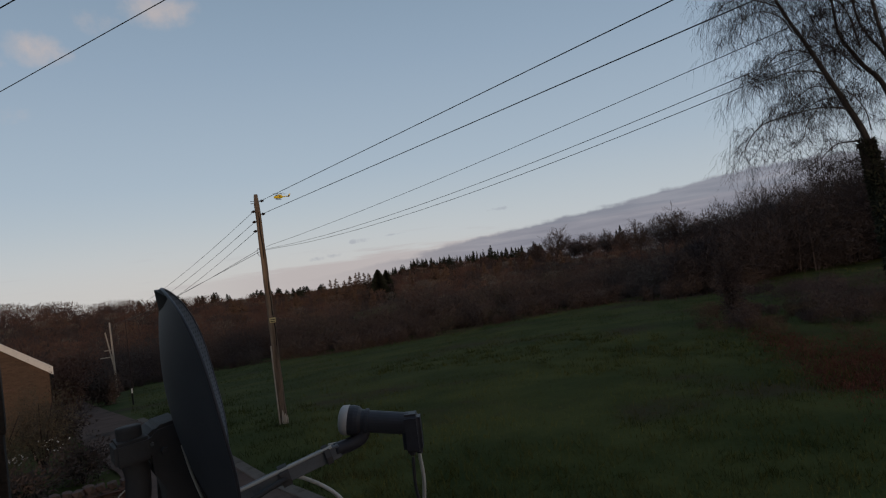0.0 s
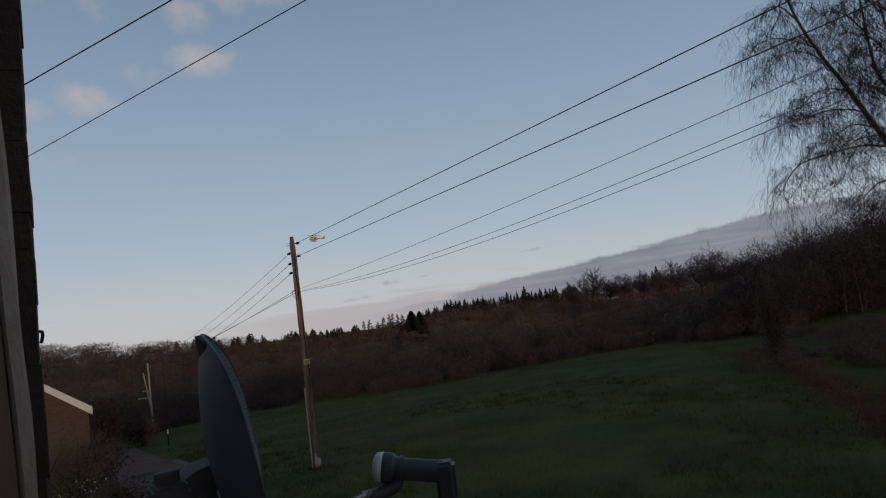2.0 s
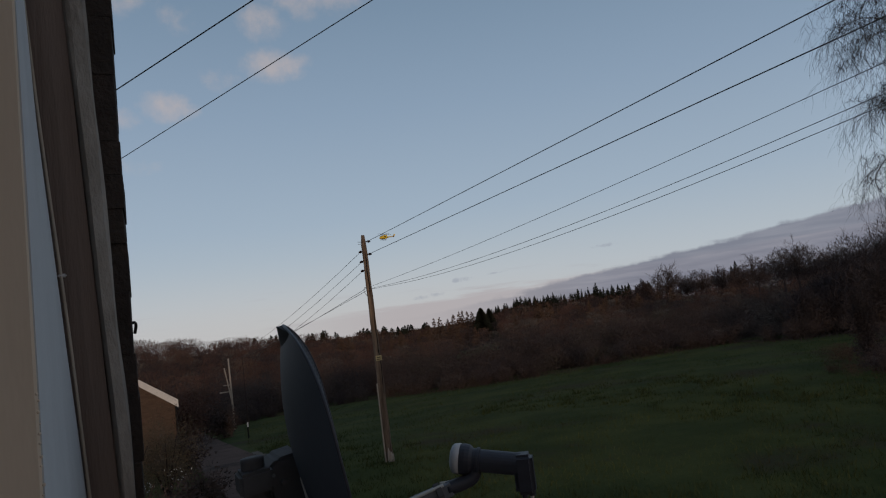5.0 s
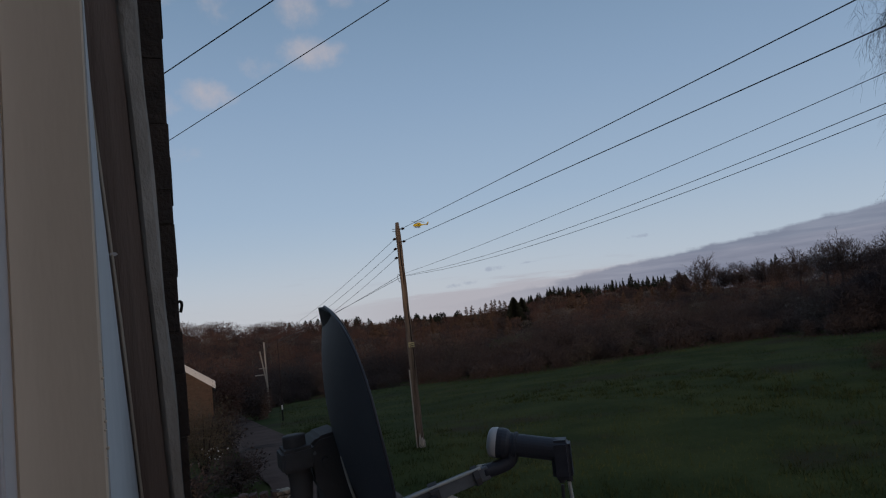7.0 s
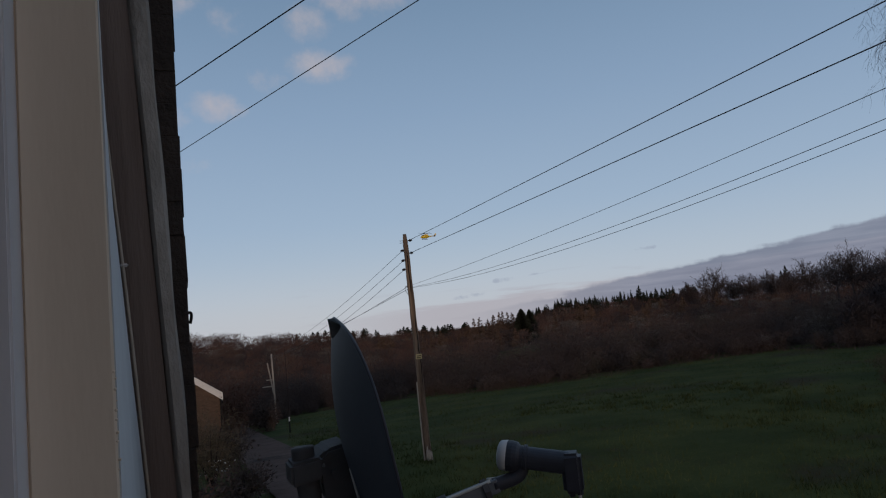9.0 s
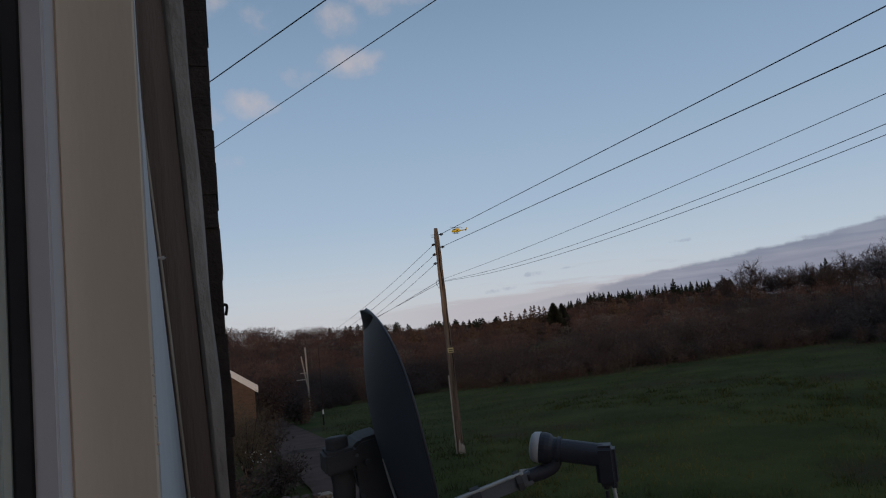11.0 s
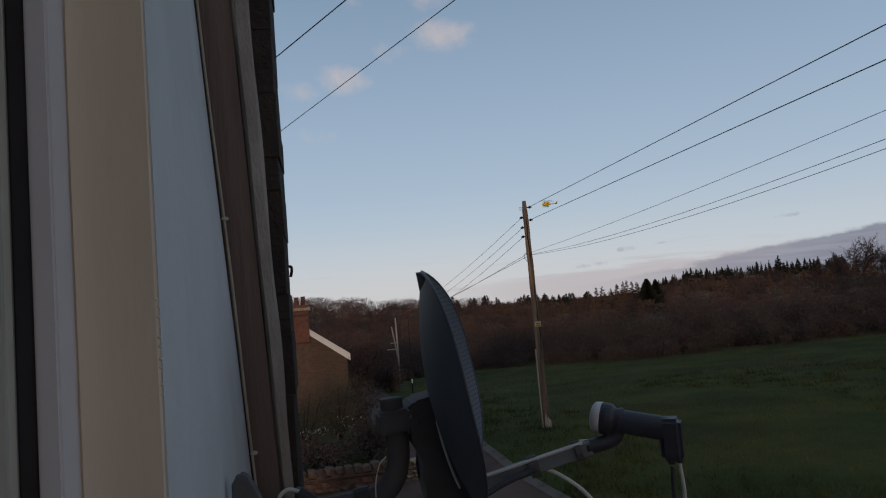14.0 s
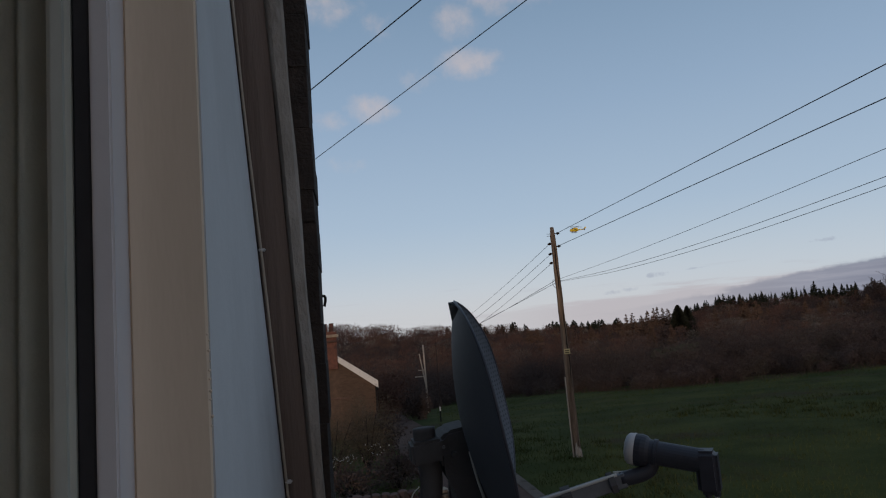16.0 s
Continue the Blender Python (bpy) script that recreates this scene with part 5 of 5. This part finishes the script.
def wall_cable():
    def x_at(z):
        return 0.103 - 0.062 * (min(max(z, 3.6), 5.4) - 4.35)

    root = tagged(group("wall_cable", (0.1, 1.60, 4.3)), "thin cream cable clipped along the wall edge", "cable")
    pts = [(x_at(z) - 0.1 + 0.001 * math.sin(z * 9), -0.004, z - 4.3) for z in np.linspace(3.85, 5.6, 40)]
    part("cable", tube(pts, 0.0026, 8), M_CORD, root, smooth=True)
    for z in (4.034, 4.452, 5.3):
        part("clip", box(x_at(z) - 0.104, x_at(z) - 0.091, -0.008, 0.003, z - 4.303, z - 4.297, 0.002, 2), M_CAP, root, "white plastic cable clip")


wall_cable()
tagged(part("trim_brick", box(0.114, 0.156, 1.594, 1.610, 3.55, 3.872, 0.003), M_ORANGE), "red brick showing below the timber board", "trim", kind="structure")


# ---- satellite dish ----
def satellite_dish():
    c = Vector((0.4375, 1.545, 4.121))
    turn, tip = radians(-13.0), radians(8.8)
    n = Vector((math.cos(tip) * math.cos(turn), math.cos(tip) * math.sin(turn), math.sin(tip)))
    v = (Vector((0, 0, 1)) - n * n.z).normalized()
    u = v.cross(n).normalized()
    root = tagged(group("satellite_dish", c), "dark grey perforated satellite dish on a steel wall bracket", "satellite dish")
    hw, hh, bow = 0.293, 0.203, 0.88

    def oblong(k):
        return math.copysign(abs(k) ** 0.84, k)

    bm = bmesh.new()
    uv = bm.loops.layers.uv.new("uv")
    rings, segs, flat = 14, 56, {}
    prev, mid = None, bm.verts.new((0, 0, 0))
    flat[mid] = (0, 0)
    for i in range(1, rings + 1):
        q = i / rings
        ring = []
        for k in range(segs):
            a = 2 * math.pi * k / segs
            p, r = hw * q * oblong(math.cos(a)), hh * q * oblong(math.sin(a))
            vv = bm.verts.new(u * p + v * r + n * bow * (p * p + r * r))
            flat[vv] = (p, r)
            ring.append(vv)
        for k in range(segs):
            j = (k + 1) % segs
            bm.faces.new((mid, ring[k], ring[j]) if prev is None else (prev[k], ring[k], ring[j], prev[j]))
        prev = ring
    for f in bm.faces:
        for lp in f.loops:
            lp[uv].uv = flat[lp.vert]
    shell = bm.copy()
    bmesh.ops.translate(bm, verts=bm.verts, vec=n * 0.0012)
    bmesh.ops.translate(shell, verts=shell.verts, vec=-n * 0.0012)
    part("reflector", bm, M_DISH, root, "dark perforated reflector face", smooth=True)
    part("back_shell", shell, M_SHELL, root, "smooth dark blue-grey back of the dish", smooth=True)
    rim = [u * hw * oblong(math.cos(a)) + v * hh * oblong(math.sin(a)) + n * bow * ((hw * oblong(math.cos(a))) ** 2 + (hh * oblong(math.sin(a))) ** 2) for a in [2 * math.pi * k / segs for k in range(segs + 1)]]
    part("rim", tube(rim, 0.0024, 8, cap=False), M_LNB, root, smooth=True)

    # rolled top lip; the shade on its underside is put into a dark colour
    lip = bmesh.new()
    last = None
    for k in range(25):
        a = radians(72 + 44 * k / 24)
        edge = u * hw * oblong(math.cos(a)) + v * hh * oblong(math.sin(a)) + n * bow * ((hw * oblong(math.cos(a))) ** 2 + (hh * oblong(math.sin(a))) ** 2)
        deep = 0.010 * math.sin(math.pi * k / 24) ** 0.7 + 0.001
        ring = (lip.verts.new(edge), lip.verts.new(edge - n * deep + v * 0.001), lip.verts.new(edge - n * deep * 1.1 - v * deep * 3.2))
        if last:
            lip.faces.new((last[0], ring[0], ring[1], last[1])), lip.faces.new((last[1], ring[1], ring[2], last[2]))
        last = ring
    bmesh.ops.solidify(lip, geom=lip.faces[:], thickness=0.002)
    part("rim_lip", lip, M_RUBBER, root, "rolled lip at the top edge, its underside shade painted dark")

    def put(name, bm2, mat, label="", parent=root, smooth=False):
        bmesh.ops.translate(bm2, verts=bm2.verts, vec=-c)
        return part(name, bm2, mat, parent, label, smooth)

    # bracket behind the reflector
    put("back_bracket", prism([(0.385, 4.090), (0.404, 4.106), (0.445, 4.112), (0.462, 4.055), (0.480, 4.005), (0.496, 3.965), (0.507, 3.935), (0.503, 3.918), (0.462, 3.909), (0.434, 3.910), (0.419, 3.919), (0.413, 3.940), (0.415, 3.974), (0.411, 4.004), (0.401, 4.036), (0.388, 4.057)], 1.505, 1.60, 0.006), M_BLACK, "black pressed steel bracket")
    put("bolt", tube([(0.41, 1.478, 4.07), (0.41, 1.488, 4.07)], 0.006, 6), M_BLACK)
    put("bolt", tube([(0.392, 1.478, 4.085), (0.392, 1.488, 4.085)], 0.003, 6), M_ARM)
    put("clamp", prism([(0.338, 4.095), (0.392, 4.100), (0.392, 4.064), (0.338, 4.058)], 1.475, 1.545, 0.005), M_BLACK)
    put("mast", tube(curve_points([(0.135, 1.52, 3.952), (0.20, 1.515, 3.944), (0.27, 1.51, 3.948), (0.33, 1.51, 3.955), (0.362, 1.51, 3.985), (0.371, 1.51, 4.03), (0.366, 1.51, 4.07), (0.364, 1.51, 4.115)], 8), 0.0195, 14), M_BLACK, smooth=True)
    put("mast_collar", tube([(0.292, 1.51, 3.950), (0.318, 1.51, 3.953)], 0.0225, 14), M_RUBBER)
    put("wall_plate", prism([(0.1412, 4.0815), (0.1470, 4.0845), (0.1488, 4.0893), (0.1574, 4.0887), (0.1653, 4.0752), (0.1754, 4.0517), (0.1822, 4.0348), (0.1866, 4.0149), (0.1817, 4.0037), (0.1405, 4.0062)], 1.190, 1.212, 0.002), M_BLACK, "black steel wall plate")
    put("plate_stay", tube([(0.160, 1.205, 4.02), (0.150, 1.36, 3.985), (0.140, 1.52, 3.955)], 0.010, 10), M_BLACK)
    put("gusset", prism([(0.195, 3.985), (0.205, 3.985), (0.268, 3.935), (0.21, 3.925)], 1.49, 1.53, 0.003), M_BLACK)
    # boom and head
    p, q = Vector((0.485, 1.545, 3.938)), Vector((0.708, 1.492, 3.996))
    bm2 = box(-0.5 * (q - p).length, 0.5 * (q - p).length, -0.011, 0.011, -0.0125, 0.0125, 0.002)
    bmesh.ops.transform(bm2, verts=bm2.verts, matrix=Matrix.Translation((p + q) / 2) @ (q - p).to_track_quat("X", "Z").to_matrix().to_4x4())
    put("boom", bm2, M_ARM, "grey galvanised boom")
    put("boom_clip", tube([(0.600, 1.517, 3.968), (0.616, 1.513, 3.972)], 0.020, 10), M_BLACK)
    put("boom_clip", tube([(0.680, 1.498, 3.989), (0.690, 1.496, 3.992)], 0.019, 8), M_BLACK)
    put("boom_neck", tube(curve_points([(0.700, 1.494, 3.995), (0.735, 1.486, 4.002), (0.752, 1.482, 4.012), (0.756, 1.480, 4.035)], 5), [0.013] * 15 + [0.014], 10), M_LNB, smooth=True)
    ax0, ax1 = Vector((0.722, 1.506, 4.045)), Vector((0.842, 1.424, 4.020))
    ax = (ax1 - ax0).normalized()

    def ring(steps):
        return tube([ax0 + ax * s for s, _ in steps], [r for _, r in steps], 24)

    head = put("lnb", ring([(0.016, 0.0275), (0.026, 0.0285), (0.034, 0.027), (0.040, 0.0215), (0.046, 0.0215), (0.047, 0.0235), (0.053, 0.0235), (0.054, 0.0205), (0.128, 0.0205), (0.130, 0.018)]), M_LNB, "dark grey plastic receiver head", smooth=False)
    put("cap", ring([(-0.002, 0.016), (0.0, 0.022), (0.004, 0.0265), (0.016, 0.0285)]), M_CAP, "white plastic cap", head, smooth=True)
    bm2 = box(-0.021, 0.015, -0.021, 0.021, -0.050, 0.021, 0.007, 3)
    bmesh.ops.rotate(bm2, verts=bm2.verts, matrix=Matrix.Rotation(math.atan2(ax.y, ax.x), 3, "Z"))
    bmesh.ops.translate(bm2, verts=bm2.verts, vec=ax0 + ax * 0.137)
    put("connector_box", bm2, M_LNB, parent=head)
    bot = ax0 + ax * 0.137 + Vector((0, 0, -0.050))
    for dx in (-0.008, 0.008):
        put("connector", tube([bot + Vector((dx, 0, 0.004)), bot + Vector((dx, 0, -0.006))], 0.006, 8), M_LNB, parent=head)
    # cables
    put("white_cable", tube(curve_points([bot + Vector((0.006, 0, -0.004)), bot + Vector((0.013, 0.008, -0.07)), (0.845, 1.47, 3.825), (0.79, 1.49, 3.812), (0.735, 1.50, 3.862), (0.690, 1.503, 3.920), (0.640, 1.508, 3.958), (0.612, 1.512, 3.966)], 8), 0.0036, 8), M_CABLE_W, "white coaxial cable", smooth=True)
    put("white_cable", tube(curve_points([(0.690, 1.500, 4.006), (0.715, 1.494, 4.006), (0.742, 1.480, 4.010), (0.75, 1.475, 4.022)], 6), 0.003, 8), M_CABLE_W, "white coaxial cable", smooth=True)
    put("black_and_shaded_cable", tube(curve_points([bot + Vector((-0.008, 0, -0.01)), bot + Vector((-0.010, 0.0, -0.06)), bot + Vector((-0.004, 0.0, -0.10))], 6), 0.0032, 8), M_RUBBER, smooth=True)
    put("black_and_shaded_cable", tube(curve_points([(0.203, 1.467, 3.990), (0.220, 1.465, 3.978), (0.241, 1.465, 3.960), (0.265, 1.465, 3.935), (0.304, 1.465, 3.923), (0.374, 1.465, 3.913), (0.430, 1.465, 3.914), (0.487, 1.470, 3.937), (0.546, 1.480, 3.958), (0.606, 1.50, 3.968)], 8), [0.010] * 14 + [0.0085] * 8 + [0.0052] * 51, 8), M_RUBBER, "thick black cable and shade-coloured foot of the white cable", smooth=True)
    # lower end of the white cable below, its shadow painted as black rubber
    put("black_and_shaded_cable", tube(curve_points([(0.1487, 1.180, 3.9464), (0.1513, 1.180, 3.965), (0.1539, 1.180, 3.9837), (0.1629, 1.180, 4.0048)], 8), 0.0030, 8), M_RUBBER, "thick black cable and shade-coloured foot of the white cable", smooth=True)
    put("white_cable", tube(curve_points([(0.1629, 1.180, 4.0048), (0.1806, 1.182, 4.0290), (0.1953, 1.300, 4.0137), (0.2084, 1.455, 3.9787), (0.228, 1.462, 3.975)], 8), 0.0030, 8), M_CABLE_W, "white coaxial cable", smooth=True)
    put("white_cable", tube(curve_points([(0.234, 1.45, 3.972), (0.249, 1.45, 3.957), (0.263, 1.45, 3.943), (0.274, 1.452, 3.943), (0.288, 1.46, 3.947)], 6), 0.0026, 8), M_CABLE_W, "white coaxial cable", smooth=True)
    put("white_cable", tube(curve_points([(0.176, 1.47, 3.968), (0.174, 1.47, 3.986), (0.188, 1.47, 3.996), (0.206, 1.47, 3.990)], 6), 0.0034, 8), M_CABLE_W, "white coaxial cable", smooth=True)
    put("white_cable", tube(curve_points([(0.346, 1.47, 4.028), (0.334, 1.47, 4.016), (0.326, 1.47, 3.987), (0.325, 1.47, 3.950), (0.327, 1.47, 3.913), (0.333, 1.47, 3.890), (0.347, 1.47, 3.874), (0.365, 1.47, 3.867), (0.397, 1.47, 3.872), (0.430, 1.475, 3.893), (0.470, 1.48, 3.918)], 8), 0.0012, 6), M_CABLE_W, "thin white cable", smooth=True)
    put("white_cable", tube(curve_points([(0.500, 1.530, 3.956), (0.56, 1.514, 3.972), (0.62, 1.500, 3.988), (0.690, 1.485, 4.006)], 6), 0.003, 8), M_CABLE_W, "white coaxial cable", smooth=True)
    put("white_cable", tube(curve_points([(0.434, 1.470, 4.075), (0.443, 1.470, 4.03), (0.454, 1.470, 3.99), (0.464, 1.470, 3.962)], 6), 0.0022, 8), M_CABLE_W, "white coaxial cable", smooth=True)


satellite_dish()


# ---- helicopter over the valley ----
def helicopter():
    b0, e0, r0 = 20.0, 7.35, 420.0
    x, y = polar(b0, r0)
    root = tagged(group("helicopter", (x, y, EYE + r0 * math.tan(radians(e0)))), "yellow air ambulance helicopter hovering above the valley", "helicopter")
    root.rotation_euler = (radians(2), radians(4), radians(-b0 + 10))
    # nose towards -x
    body = part("fuselage", tube([(-3.1, 0, -0.45), (-2.8, 0, -0.25), (-2.0, 0, 0.05), (-0.8, 0, 0.25), (0.6, 0, 0.25), (1.8, 0, 0.3), (2.6, 0, 0.42)], [0.15, 0.62, 0.98, 1.18, 1.15, 0.75, 0.34], 14), M_HELI, root, smooth=True)
    part("cockpit_glass", tube([(-2.95, 0, 0.02), (-2.3, 0, 0.35), (-1.4, 0, 0.55), (-0.7, 0, 0.55)], [0.12, 0.66, 0.92, 0.95], 12), M_HELI_DK, body)
    part("side_window", box(-0.4, 0.7, -1.2, 1.2, 0.2, 0.75, 0.08), M_HELI_DK, body)
    part("engine_cowl", box(-1.0, 1.9, -0.6, 0.6, 1.05, 1.65, 0.25, 2), M_HELI, root)
    part("tail_boom", tube([(2.2, 0, 0.4), (5.6, 0, 0.75)], [0.42, 0.24], 10), M_HELI, root)
    part("tail_fin", prism([(5.2, 0.3), (6.3, 0.25), (7.1, 2.3), (6.2, 2.3), (5.6, 1.1)], -0.12, 0.12, 0.03), M_HELI, root)
    part("fenestron", tube([(5.95, -0.2, 0.85), (5.95, 0.2, 0.85)], 0.55, 14), M_HELI_DK, root)
    part("stabiliser", box(4.2, 4.8, -1.3, 1.3, 0.65, 0.75, 0.03), M_HELI, root)
    part("rotor_mast", tube([(0.1, 0, 1.5), (0.1, 0, 2.25)], 0.18, 8), M_HELI_DK, root)
    for k in range(4):
        a = radians(25 + 90 * k)
        part("rotor_blade", tube([(0.1, 0, 2.2), (0.1 + 5.1 * math.cos(a), 5.1 * math.sin(a), 2.28)], [0.14, 0.10], 4), M_HELI_DK, root)
    for s in (-1, 1):
        part("skid", tube([(-2.3, s * 1.0, -1.25), (-1.9, s * 1.0, -1.42), (1.4, s * 1.0, -1.42)], 0.09, 6), M_HELI_DK, root)
        for x0 in (-1.3, 0.6):
            part("skid_strut", tube([(x0, s * 0.5, -0.7), (x0, s * 1.0, -1.4)], 0.07, 6), M_HELI_DK, root)


helicopter()
